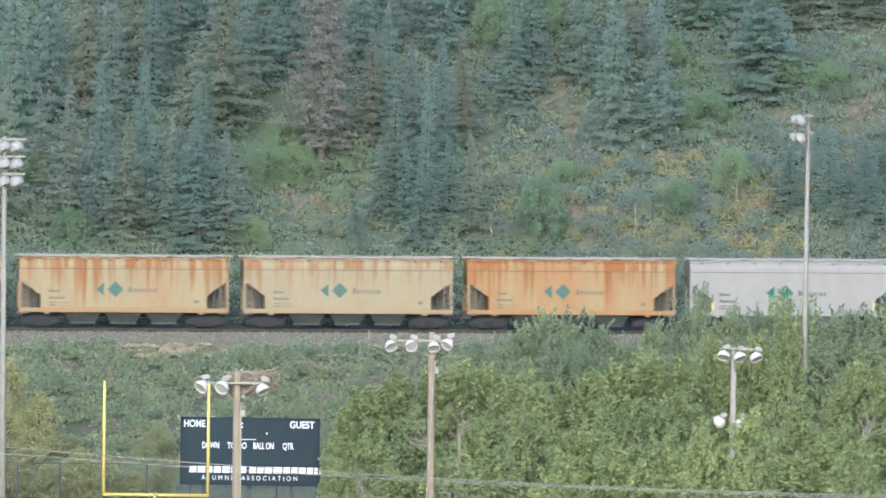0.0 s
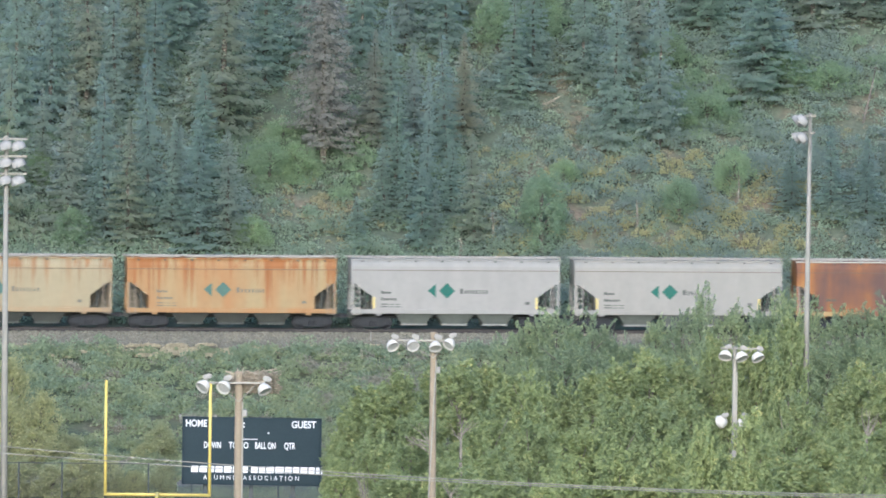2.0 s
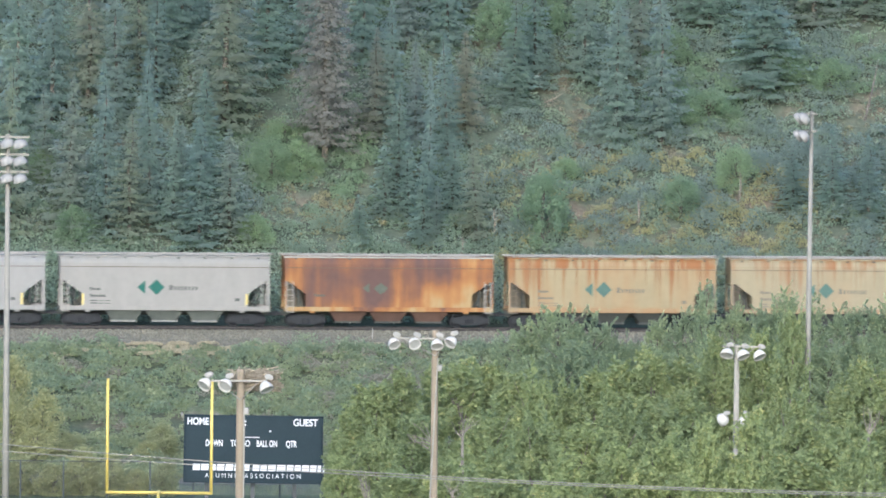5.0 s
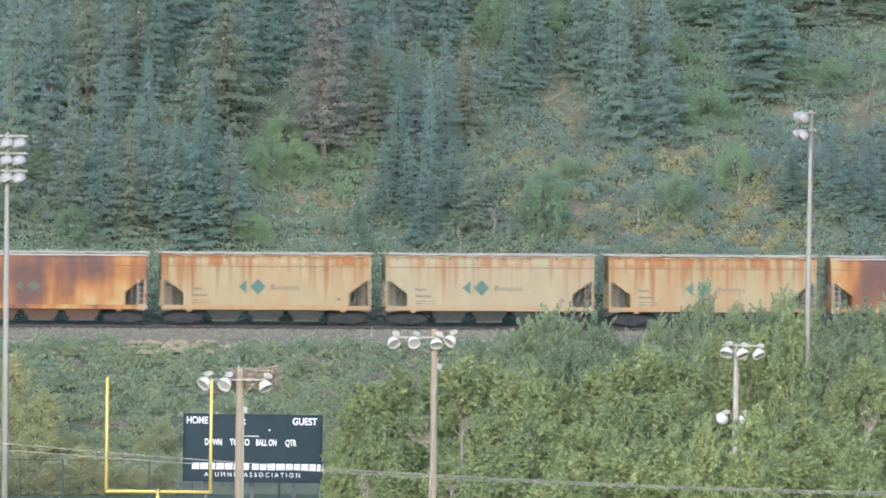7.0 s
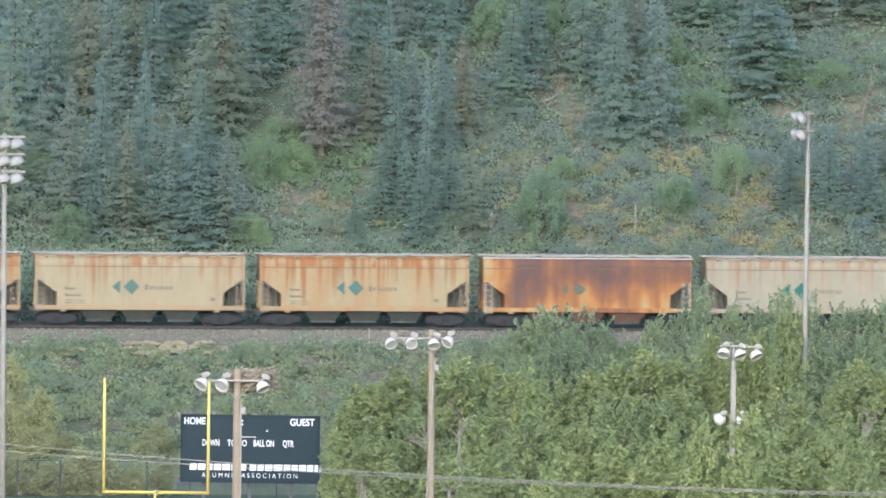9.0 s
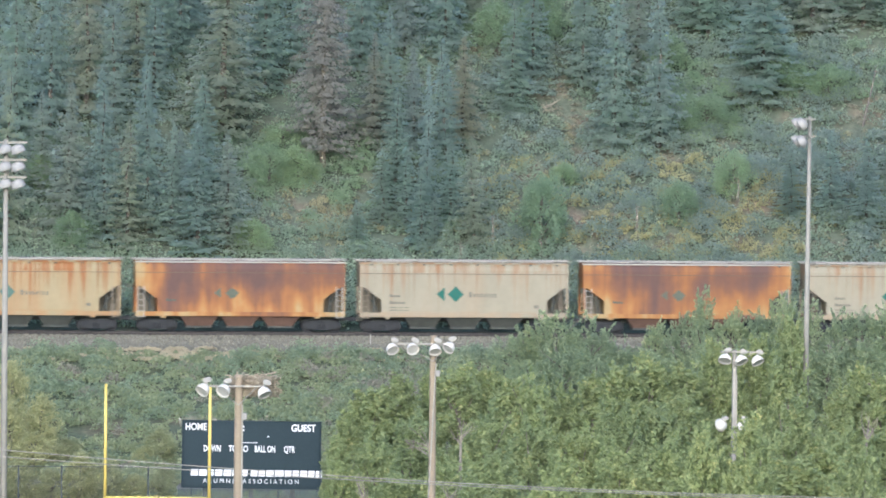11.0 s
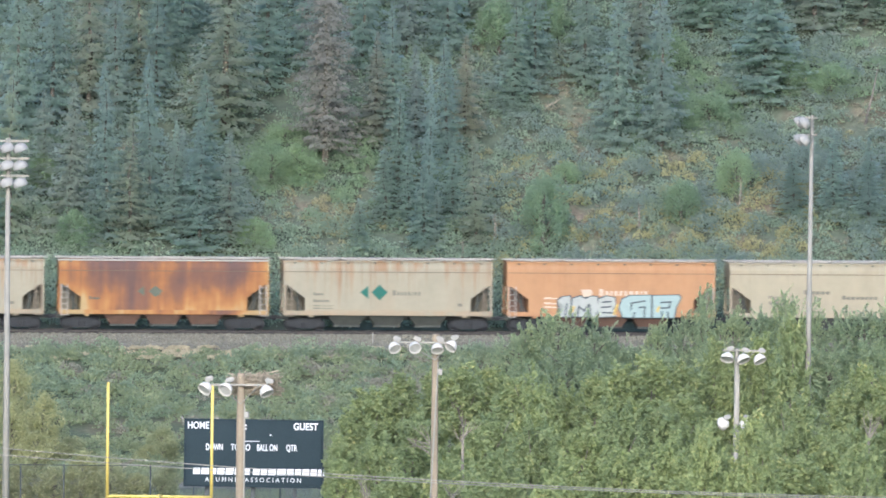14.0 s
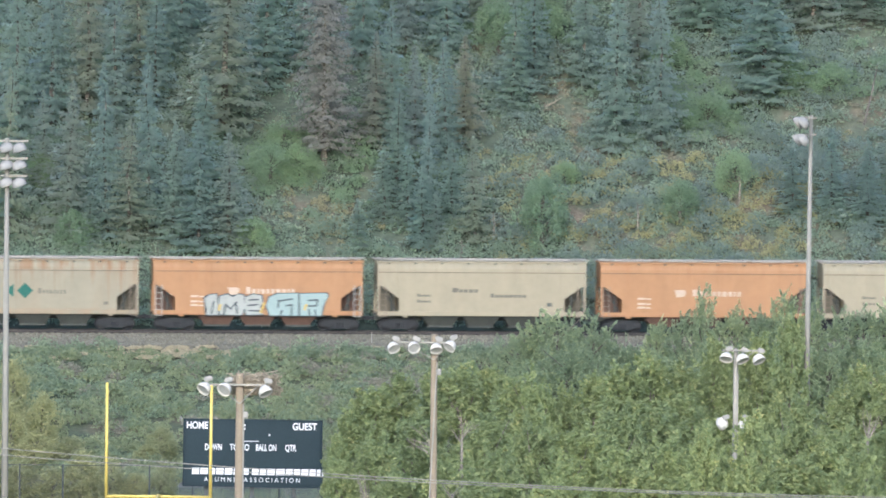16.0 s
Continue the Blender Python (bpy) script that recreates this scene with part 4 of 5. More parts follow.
def build_scoreboard():
    board = thing("scoreboard", "dark blue football scoreboard with white lettering on steel posts", "scoreboard", at=pose(-10.82, 500, 0, 0, 0.35, 0))
    bm = bmesh.new()
    box(bm, -3.84, 3.86, -0.12, 0.25, 1.98, 5.68)
    bmesh.ops.bevel(bm, geom=bm.edges[:], offset=0.03, segments=1, affect="EDGES")
    part("panel", bm, BOARD, board)
    bm = bmesh.new()
    for a in ((-3.9, 3.92, 5.66, 5.74), (-3.9, 3.92, 1.92, 1.99)):
        box(bm, a[0], a[1], -0.16, 0.28, a[2], a[3])
    for a in ((-3.92, -3.84), (3.86, 3.94)):
        box(bm, a[0], a[1], -0.16, 0.28, 1.92, 5.74)
    part("panel_frame", bm, BOARD, board)
    for x in (-2.6, 0.0, 2.35):
        bm = bmesh.new()
        box(bm, x - 0.12, x + 0.12, 0.26, 0.5, 0, 5.4)
        part("post", bm, FENCE, board)
    f = -0.13
    for body, x, z, size, width in (("HOME", -3.72, 5.2, 0.55, 1.2), ("GUEST", 2.25, 5.2, 0.55, 1.38), ("DOWN", -2.68, 4.0, 0.5, 0.95), ("TO GO", -1.28, 4.0, 0.5, 1.1),
                                    ("BALL ON", 0.2, 4.0, 0.5, 1.15), ("QTR", 1.85, 4.0, 0.5, 0.62), ("ALUMNI  ASSOCIATION", -2.7, 2.22, 0.36, 5.4)):
        text_part("letter", body, size, LETTER, board, x, z, f, width, 0.0 if len(body) > 12 else 0.012)
    # team name as plain blocks
    x = -3.4
    for w in (0.46, 0.5, 0.4, 0.48, 0.5, 0.46, 0.46, 0, 0.44, 0.42, 0.5, 0.56, 0.44, 0.42, 0.46, 0.42, 0.46):
        if w:
            bm = bmesh.new()
            prism(bm, [(x, 2.62), (x + w - 0.06, 2.62), (x + w - 0.04, 2.98), (x + 0.03, 2.98)], -0.125, -0.14)
            part("letter_block", bm, LETTER, board)
        x += w or 0.12
    for x, z, w, h in ((-0.45, 5.22, 0.08, 0.1), (-0.45, 5.42, 0.08, 0.1), (-0.1, 4.52, 0.9, 0.04), (0.95, 4.88, 0.1, 0.08)):
        bm = bmesh.new()
        prism(bm, rect(x, z, w, h), -0.125, -0.14)
        part("indicator", bm, LETTER, board)
    bm = bmesh.new()
    for x in (-4.05, -2.05):
        box(bm, x - 0.06, x + 0.06, -0.1, 0.1, 5.7, 5.86)
    part("beacon", bm, LAMP_BOX, board)


build_scoreboard()


def build_fence():
    fence = thing("chain_link_fence", "dark chain-link fence with round steel posts behind the field", "fence", at=pose(0, 512, 0))
    for i in range(28):
        bm = bmesh.new()
        x = -39.5 + i * 2.5
        tube(bm, (x, 0, 0), (x, 0, 2.42), 0.045, sides=8)
        part("fence_post", bm, FENCE, fence)
    for z in (2.36, 0.12):
        bm = bmesh.new()
        tube(bm, (-42, 0, z), (30, 0, z), 0.025, sides=6)
        part("fence_rail", bm, FENCE, fence)
    bm = bmesh.new()
    a = 0.0016
    for i in range(-620, 420):
        for s in (1, -1):
            x = i * 0.07
            q = [bm.verts.new(p) for p in ((x - a, 0, 0.1), (x + a, 0, 0.1), (x + s * 2.25 + a, 0, 2.35), (x + s * 2.25 - a, 0, 2.35))]
            bm.faces.new(q)
    part("chain_link_mesh", bm, FENCE, fence)


build_fence()


def pipe(bm, pts, r, sides=5):
    rings = [[bm.verts.new((x, y + r * math.cos(2 * math.pi * k / sides), z + r * math.sin(2 * math.pi * k / sides))) for k in range(sides)] for x, y, z in pts]
    for a, b in zip(rings, rings[1:]):
        for k in range(sides):
            bm.faces.new((a[k], a[(k + 1) % sides], b[(k + 1) % sides], b[k]))


def build_wires():
    for z0, z1, z2, d in ((11.72, 10.54, 10.02, 0.0), (11.42, 10.42, 9.9, 0.25)):
        bm = bmesh.new()
        pts = []
        for k in range(41):
            x = -60 + k * 3
            s = x / 18.3
            pts.append((x, 365 + d, z1 + (z2 - z0) / 2 * s + ((z0 + z2) / 2 - z1) * s * s))
        pipe(bm, pts, 0.02)
        ob = new("overhead_wire", mesh_of("overhead_wire", bm, WIRE))
        tagged(ob, "thin grey overhead wire sagging across the field", "cable", "overhead wires")


build_wires()


# ---- spruces on the bluff ----
def spruce_mesh(seed, h, r, mat, density=1.0, bare=0.04, needle=1.0, power=0.85):
    """Uneven tiers of drooping boughs, each a flat spray of needles that ends in a small hanging tuft."""
    rng = np.random.default_rng(seed)
    rows = []
    z = bare * h
    while z < h * 0.975:
        f = 1 - z / h
        nb = max(4, int(round((4.2 + 3.2 * f) * density)))
        a = rng.uniform(0, 6.283)
        tier = rng.uniform(0.7, 1.15)
        for k in range(nb):
            b = a + k * 6.283 / nb + rng.normal() * 0.3
            L = (r * (f ** power) * tier * 1.08 + 0.08) * rng.uniform(0.55, 1.2)
            o = np.array([math.cos(b), math.sin(b), 0])
            side = np.array([-o[1], o[0], 0])
            droop = rng.uniform(0.25, 0.6)
            zz = z + rng.normal() * 0.2
            n = max(7, int(L / 0.038))
            q = rng.uniform(0.02, 1.0, n) ** 0.75
            e = rng.uniform(-1, 1, n)
            half = (0.10 + 0.24 * L) * (1.15 - 0.75 * q)
            p = (o * (L * q)[:, None] + side * (e * half)[:, None])
            p[:, 2] = zz - droop * L * q + 0.28 * L * q * q - 0.10 * np.abs(e) - rng.uniform(0, 0.14, n)
            d = o * rng.uniform(0.35, 1.0, n)[:, None] + side * (e * rng.uniform(0.3, 1.1, n))[:, None]
            d[:, 2] = rng.uniform(-0.75, -0.05, n)
            d /= np.linalg.norm(d, axis=1, keepdims=True)
            wd = np.cross(d, np.array([0, 0, 1.0]) + o * 0.7 + rng.normal(size=(n, 3)) * 0.4)
            wd /= np.linalg.norm(wd, axis=1, keepdims=True) + 1e-6
            tl = ((0.15 + 0.035 * L) * rng.uniform(0.6, 1.35, n))[:, None] * needle
            rows.append(np.stack([p - d * tl * 0.4 + wd * tl * 0.40, p + d * tl * 0.6, p - d * tl * 0.4 - wd * tl * 0.40], axis=1))
        z += (0.13 + 0.13 * f) * rng.uniform(0.7, 1.35) / density ** 0.5
    top = np.array([0, 0, h])
    tip = []
    for k in range(12):
        a = k * 0.8
        tip.append([top + [0.04 * math.cos(a), 0.04 * math.sin(a), -0.2 - 0.04 * k], top + [0, 0, -0.02 * k], top + [0.13 * math.cos(a + 0.5), 0.13 * math.sin(a + 0.5), -0.5 - 0.03 * k]])
    rows.append(np.array(tip))
    return quads("crown", np.concatenate(rows), mat)


def trunk_mesh(h, r, mat, seed=0):
    bm = bmesh.new()
    rng = random.Random(seed)
    pts = [(rng.uniform(-0.04, 0.04) * k, rng.uniform(-0.04, 0.04) * k, -0.5 + k * (h + 0.4) / 5) for k in range(6)]
    for k in range(5):
        tube(bm, pts[k], pts[k + 1], r * (1 - k / 5.5), r * (1 - (k + 1) / 5.5), 7)
    return mesh_of("trunk", bm, mat)


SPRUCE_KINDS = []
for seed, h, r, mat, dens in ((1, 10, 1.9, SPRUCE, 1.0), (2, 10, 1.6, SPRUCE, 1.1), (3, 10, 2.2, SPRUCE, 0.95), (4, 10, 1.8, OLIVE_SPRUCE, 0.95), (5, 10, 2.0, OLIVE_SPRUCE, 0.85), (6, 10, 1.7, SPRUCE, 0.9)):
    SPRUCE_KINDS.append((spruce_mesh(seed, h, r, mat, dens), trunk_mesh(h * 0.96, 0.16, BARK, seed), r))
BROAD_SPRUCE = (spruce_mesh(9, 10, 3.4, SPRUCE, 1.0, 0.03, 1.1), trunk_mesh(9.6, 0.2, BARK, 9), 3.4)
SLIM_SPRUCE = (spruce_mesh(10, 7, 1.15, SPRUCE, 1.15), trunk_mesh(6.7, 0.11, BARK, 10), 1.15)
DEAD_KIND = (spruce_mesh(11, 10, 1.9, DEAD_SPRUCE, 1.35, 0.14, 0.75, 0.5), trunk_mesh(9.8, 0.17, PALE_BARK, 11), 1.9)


def plant(kind, name, label, category, group, u, w, h, radius, rng, unit=10.0, lean=2.0):
    crown, trunk, r = kind
    t = thing(name, label, category, group)
    s = h / unit
    sx = radius / r if radius else s
    t.matrix_basis = (Matrix.Translation(spot(u, w, ground_z(u, w) - 0.1)) @ Euler((radians(rng.uniform(-lean, lean)), radians(rng.uniform(-lean, lean)), rng.uniform(0, 6.28))).to_matrix().to_4x4()
                      @ Matrix.Diagonal((sx, sx, s, 1)))
    for nm, me in (("trunk", trunk), ("crown", crown)):
        o = new(nm, me)
        o.parent = t
    return t


# u, w, height, radius
SPRUCES_WEST = [(-29, 15.7, 12.3, 1.76), (-24.9, 16.8, 10.8, 2.04), (-22.2, 16.3, 12.2, 1.76), (-20.8, 15.2, 9.2, 2.04), (-19.3, 16.6, 12.5, 1.77), (-17.7, 15.5, 8.4, 1.41), (-17, 16.1, 7.5, 1.18), (-15.3, 19.6, 8.3, 1.58), (-15.9, 14.2, 9.2, 2.03), (-13.8, 14.2, 8.4, 1.76), (-26.5, 20.5, 7.1, 1.5), (-30.4, 15.6, 11, 1.76), (-23.4, 14.8, 4.3, 1.17)]
SPRUCES_MIDDLE = [(-3, 25.1, 8.2, 1.59), (-1.7, 25.2, 10, 1.44), (-0.1, 24.5, 7.6, 1.27), (0.3, 18.4, 10.9, 1.07), (2, 22.8, 9.5, 1.59), (-2.8, 17.5, 5.5, 1.3), (-1.2, 17.4, 6.1, 1.18), (-0.4, 14.9, 6.1, 1.3), (-4.8, 14.2, 3.9, 1.02), (1.9, 17.3, 6.1, 1.5), (3.4, 15.4, 7.8, 1.49), (3.4, 24.9, 8.2, 1.68), (-1.7, 20.8, 7.1, 1.51), (0.5, 14.7, 4.3, 1.02)]
SPRUCES_EAST = [(7.1, 28.4, 8.8, 1.69), (9, 31.7, 9.7, 1.69), (14.2, 25.7, 12.5, 2), (17.5, 25.9, 12.5, 2), (12.5, 31.9, 10.5, 1.7), (16.6, 33.1, 10.9, 1.86), (25.6, 31.3, 9.3, 3.43), (28.7, 17.2, 6.5, 1.5), (25.9, 17.9, 4.9, 1.5), (31.1, 16.9, 6.5, 1.5), (22.1, 36.3, 10.2, 2.24), (29.8, 37.1, 9.8, 2.24), (33.6, 38.1, 8.6, 2.04), (33.4, 20.9, 6.4, 1.59)]
SPRUCES_HIGH = [(-13.6, 25.4, 14.9, 3.19), (-28.1, 25.5, 13.7, 1.99), (-25.7, 27, 13.8, 1.99), (-23.1, 27.6, 12.8, 2.19), (-19.4, 30, 12.8, 2.08), (-21.1, 25.9, 11.5, 1.67), (-10.3, 31, 12.9, 2.01), (-7.3, 33.8, 12.5, 2.02), (-3.3, 32.9, 11.7, 1.86), (0.1, 35, 11.3, 1.86), (2.9, 34.3, 10.9, 1.86), (6.1, 38.3, 9.8, 1.87), (-15.5, 35.6, 11.3, 2.02), (-16.7, 38, 11, 2.03), (-17.6, 31.5, 11.5, 1.7), (-16.2, 33.0, 11.0, 1.7), (-18.3, 27.5, 9.5, 1.6)]
OLIVE_AT = {(-29, 15.7), (-20.8, 15.2), (-23.1, 27.6), (-19.4, 30), (-3, 25.1), (-13.6, 25.4), (3.4, 24.9), (3.4, 15.4)}


def build_forest():
    rng = random.Random(7)
    label = "tall green spruce tree on the wooded slope"
    green, olive = [SPRUCE_KINDS[k] for k in (0, 1, 2, 5)], [SPRUCE_KINDS[k] for k in (3, 4)]
    for u, w, h, r in SPRUCES_WEST + SPRUCES_MIDDLE + SPRUCES_EAST + SPRUCES_HIGH:
        yellowish = (u, w) in OLIVE_AT
        text = "small green spruce on the slope" if h < 7 else "tall olive-green spruce with thinning needles" if yellowish else label
        kind = BROAD_SPRUCE if r > 3.3 else SLIM_SPRUCE if h < 7.2 and r < 1.35 else rng.choice(olive if yellowish else green)
        plant(kind, "spruce_tree", text, "spruce tree", "slope spruces", u, w, h, r * 1.15, rng, unit=7.0 if kind is SLIM_SPRUCE else 10.0)
    plant(DEAD_KIND, "spruce_tree", "dying grey-brown spruce with thin needles", "spruce tree", "slope spruces", -6.6, 23.1, 16.5, 2.75, rng)
    # the closed forest higher up
    for row in range(2):
        w = 39 + row * 5
        u = -38 + rng.uniform(0, 2)
        while u < 40:
            plant(rng.choice(green), "spruce_tree", label, "spruce tree", "slope spruces", u, w + rng.uniform(-2, 2), rng.uniform(9, 14), rng.uniform(1.8, 2.6), rng)
            u += rng.uniform(3.0, 4.6)
    # beyond the view at both sides
    for s in (-1, 1):
        for k in range(3):
            plant(rng.choice(green), "spruce_tree", label, "spruce tree", "slope spruces", s * rng.uniform(37, 58), rng.uniform(13, 30), rng.uniform(8, 13), rng.uniform(1.6, 2.3), rng)


build_forest()


def build_snag(u, w, h, lean, seed, mat, label):
    rng = random.Random(seed)
    t = thing("dead_tree", label, "dead tree", "dead trees on the slope", at=Matrix.Translation(spot(u, w, ground_z(u, w) - 0.2)) @ Matrix.Rotation(radians(lean), 4, "Y"))
    bm = bmesh.new()
    tube(bm, (0, 0, 0), (0.05, 0, h * 0.6), 0.1, 0.07, 7)
    tube(bm, (0.05, 0, h * 0.6), (0, 0.05, h), 0.07, 0.02, 7)
    part("trunk", bm, mat, t)
    for k in range(9):
        z, a, r = h * rng.uniform(0.25, 0.95), rng.uniform(0, 6.283), rng.uniform(0.3, 0.8)
        bm = bmesh.new()
        tube(bm, (0.03, 0.02, z), (r * math.cos(a), r * math.sin(a), z + rng.uniform(-0.2, 0.25)), 0.028, 0.008, 5)
        part("branch", bm, mat, t)


for args in ((24.0, 30.2, 2.4, 22, 1, PALE_BARK, "pale leaning dead trunk on the slope"), (32.3, 28.5, 4.6, 12, 2, BARK, "brown leaning dead tree on the slope"),
             (4.6, 14.8, 2.8, 0, 3, PALE_BARK, "bare grey snag on the slope"), (14.8, 15.5, 2.4, -2, 4, PALE_BARK, "bare grey snag on the slope"),
             (2.2, 13.5, 1.7, 3, 5, PALE_BARK, "short bare grey snag on the slope"), (22.2, 18.5, 2.3, 1, 6, PALE_BARK, "bare grey snag on the slope"),
             (6.0, 36.0, 2.2, 68, 7, PALE_BARK, "fallen pale trunk on the slope"), (9.4, 29.8, 1.6, 62, 8, PALE_BARK, "fallen pale trunk on the slope"), (7.5, 31.0, 3.0, 55, 9, PALE_BARK, "fallen pale trunk on the slope")):
    build_snag(*args)


def build_bare_tree(x, y, z0, seed, size, lean):
    """Leafless pale limbs that fork and rise out of the poplars."""
    rng = random.Random(seed)
    t = thing("bare_tree", "pale bare branches of a dying tree among the poplars", "tree", "bare trees among the poplars", at=pose(x, y, 0))
    bm = bmesh.new()
    tube(bm, (0, 0, 0), (0.05, 0, z0 * 0.6), 0.13, 0.1, 8)
    tube(bm, (0.05, 0, z0 * 0.6), (0.08, 0, z0), 0.1, 0.06, 8)
    part("trunk", bm, PALE_BARK, t)
    for k in range(6):
        bm = bmesh.new()
        a = lean + rng.uniform(-0.9, 0.9)
        p, r = Vector((0.08, 0, z0 - rng.uniform(0, 0.5))), 0.05 * size
        for step in range(3):
            q = p + Vector((math.sin(a) * 0.55, rng.uniform(-0.15, 0.15), math.cos(a) * 0.55)) * size * rng.uniform(0.7, 1.2)
            tube(bm, p, q, r, r * 0.65, 6)
            if step:
                b = a + rng.choice((-0.7, 0.7))
                tube(bm, p, p + Vector((math.sin(b) * 0.4, 0.05, math.cos(b) * 0.4)) * size, r * 0.5, 0.008, 5)
            p, r, a = q, r * 0.65, a + rng.uniform(-0.3, 0.3)
        part("branch", bm, PALE_BARK, t)


for args in ((-0.62, 453, 6.9, 4, 1.0, -0.5), (0.85, 455, 7.5, 5, 0.8, 0.1), (-3.9, 436, 5.2, 6, 0.9, -0.2), (0.35, 436, 5.6, 8, 0.7, 0.2), (21.3, 447, 8.2, 7, 0.9, 0.5)):
    build_bare_tree(*args)


# ---- leafy trees ----
def leafy_mesh(seed, h, r, mat, leaves, leaf, clumps=60, low=0.15, spread=0.42, fill=0.3, tall=1.2, shoot=0.0, boughs=0):
    """A crown of leafy tufts set through an uneven, lobed volume, with looser leaves between them. shoot: the length of
    rising leafy shoots, which take the place of round tufts."""
    rng = np.random.default_rng(seed)

    def inside(f, a, q):
        dome = math.sqrt(max(0.02, 1 - ((f - 0.42) / 0.58) ** 2)) if f > 0.42 else 0.75 + 0.6 * f
        env = r * dome * (0.85 + 0.3 * math.sin(3 * a + seed) * math.sin(5 * f + seed))
        return (env * q * math.cos(a), env * q * math.sin(a), h * (low + (1 - low) * f))

    cs = np.array([inside(rng.uniform(0, 1), rng.uniform(0, 6.283), math.sqrt(rng.uniform(0.35, 1.05))) for _ in range(clumps)])
    if boughs:
        hubs = np.array([inside((k + rng.uniform(0, 1)) / boughs, k * 2.4 + rng.normal() * 0.3, rng.uniform(0.6, 0.95)) for k in range(boughs)])
        near = hubs[rng.integers(0, boughs, clumps)] + rng.normal(size=(clumps, 3)) * np.array([0.26, 0.26, 0.34]) * r * 0.75
        cs = np.where(rng.random((clumps, 1)) < 0.82, near, cs)
    n = int(leaves * (1 - fill))
    pick = rng.integers(0, clumps, n)
    d = rng.normal(size=(n, 3))
    d /= np.linalg.norm(d, axis=1, keepdims=True)
    if shoot:
        rise = cs * np.array([1, 1, 0]) / (np.linalg.norm(cs[:, :2], axis=1, keepdims=True) + 0.2)
        rise = rise * rng.uniform(0.1, 0.9, (clumps, 1)) + rng.normal(size=(clumps, 3)) * 0.3
        rise[:, 2] = rng.uniform(0.5, 1.1, clumps)
        rise /= np.linalg.norm(rise, axis=1, keepdims=True)
        span = shoot * rng.uniform(0.6, 1.4, clumps)
        q = rng.uniform(0, 1, n)
        wide = spread * (0.35 + 1.1 * q) * (1.15 - q) * rng.uniform(0.3, 1.0, n)
        c = cs[pick] + rise[pick] * (span[pick] * (q - 0.5))[:, None] + d * wide[:, None]
        d = d * 0.8 + rise[pick] * 0.5
    else:
        size = rng.uniform(0.6, 1.35, clumps) * spread * r / 2.0
        d[:, 2] += 0.3
        c = cs[pick] + d * (rng.uniform(0.25, 1.05, n) ** 0.5)[:, None] * size[pick][:, None] * np.array([1.0, 1.0, tall])
    loose = np.array([inside(rng.uniform(0, 1), rng.uniform(0, 6.283), math.sqrt(rng.uniform(0.1, 1.0))) for _ in range(leaves - n)])
    away = rng.normal(size=(leaves - n, 3))
    return quads("crown", leaf_quads(rng, np.concatenate([c, loose]), leaf, np.concatenate([d, away]), up=0.8 if shoot else 0.35), mat), cs


def limbs_mesh(seed, h, cs, mat, r0=0.16):
    rng = random.Random(seed)
    bm = bmesh.new()
    tube(bm, (0, 0, -0.4), (0.1, 0, h * 0.45), r0, r0 * 0.6, 8)
    tube(bm, (0.1, 0, h * 0.45), (0.0, 0.1, h * 0.85), r0 * 0.6, r0 * 0.15, 7)
    for c in cs[:: max(1, len(cs) // 16)]:
        z = min(h * 0.7, max(h * 0.12, c[2] - 0.25 * h))
        tube(bm, (0.05, 0, z), c, r0 * 0.35, r0 * 0.08, 5)
    return mesh_of("trunk", bm, mat)


def leafy_kind(seed, h, r, mat, leaves, leaf, clumps, bark, **more):
    crown, cs = leafy_mesh(seed, h, r, mat, leaves, leaf, clumps, **more)
    return crown, limbs_mesh(seed, h, cs, bark), r


POPLARS = [leafy_kind(20 + k, 10, 1.5, POPLAR, 14500, 0.185, 280, PALE_BARK, spread=0.36, fill=0.08, shoot=0.9, boughs=20) for k in range(5)]
WILLOWS = [leafy_kind(30 + k, 6, 1.7, WILLOW, 11500, 0.125, 230, BARK, low=0.0, spread=0.24, fill=0.1, shoot=0.8, boughs=16) for k in range(4)]
BROAD_POPLARS = [leafy_kind(60 + k, 8, 2.0, POPLAR, 15000, 0.185, 300, PALE_BARK, spread=0.36, fill=0.08, shoot=0.9, boughs=20) for k in range(4)]
BROAD_WILLOWS = [leafy_kind(70 + k, 4, 2.5, WILLOW, 14000, 0.125, 260, BARK, low=0.0, spread=0.26, fill=0.1, shoot=0.8, boughs=16) for k in range(3)]
PALE_WILLOWS = [leafy_kind(50 + k, 4, 1.4, PALE_WILLOW, 6500, 0.14, 90, BARK, low=0.02, spread=0.42, tall=1.6) for k in range(2)]
SLOPE_LEAFY = [leafy_kind(40 + k, 4, 1.7, BRIGHT_BUSH, 7000, 0.13, 80, BARK, low=0.0, spread=0.5, fill=0.15) for k in range(3)]

# poplars beside the field: x, y, height, radius
BACK_POPLARS = [(-5.7, 488, 5.5, 0.8), (-4.8, 490, 7.1, 1.15), (-3.8, 488, 8.3, 1.4), (-2.2, 490, 8.7, 1.41), (-0.7, 492, 9, 1.25), (0.7, 488, 9.6, 1.56), (2.3, 490, 9.4, 1.41), (3.7, 486, 9, 1.39), (5.2, 484, 8.5, 1.54), (6.8, 488, 7.9, 1.4), (8.3, 486, 8.9, 1.39), (9.9, 490, 9.6, 1.56), (11.4, 492, 9.9, 1.41), (13.2, 494, 9.5, 1.42), (15, 496, 10.9, 1.01), (16.2, 495, 9.8, 1.1), (17.5, 496, 11, 1.11), (18.9, 489.8, 12.3, 1.06), (21.5, 486, 8.4, 1.24), (22.8, 488, 9.9, 1.09), (24, 486, 9.1, 1.24), (25.4, 486, 9.7, 1.39)]
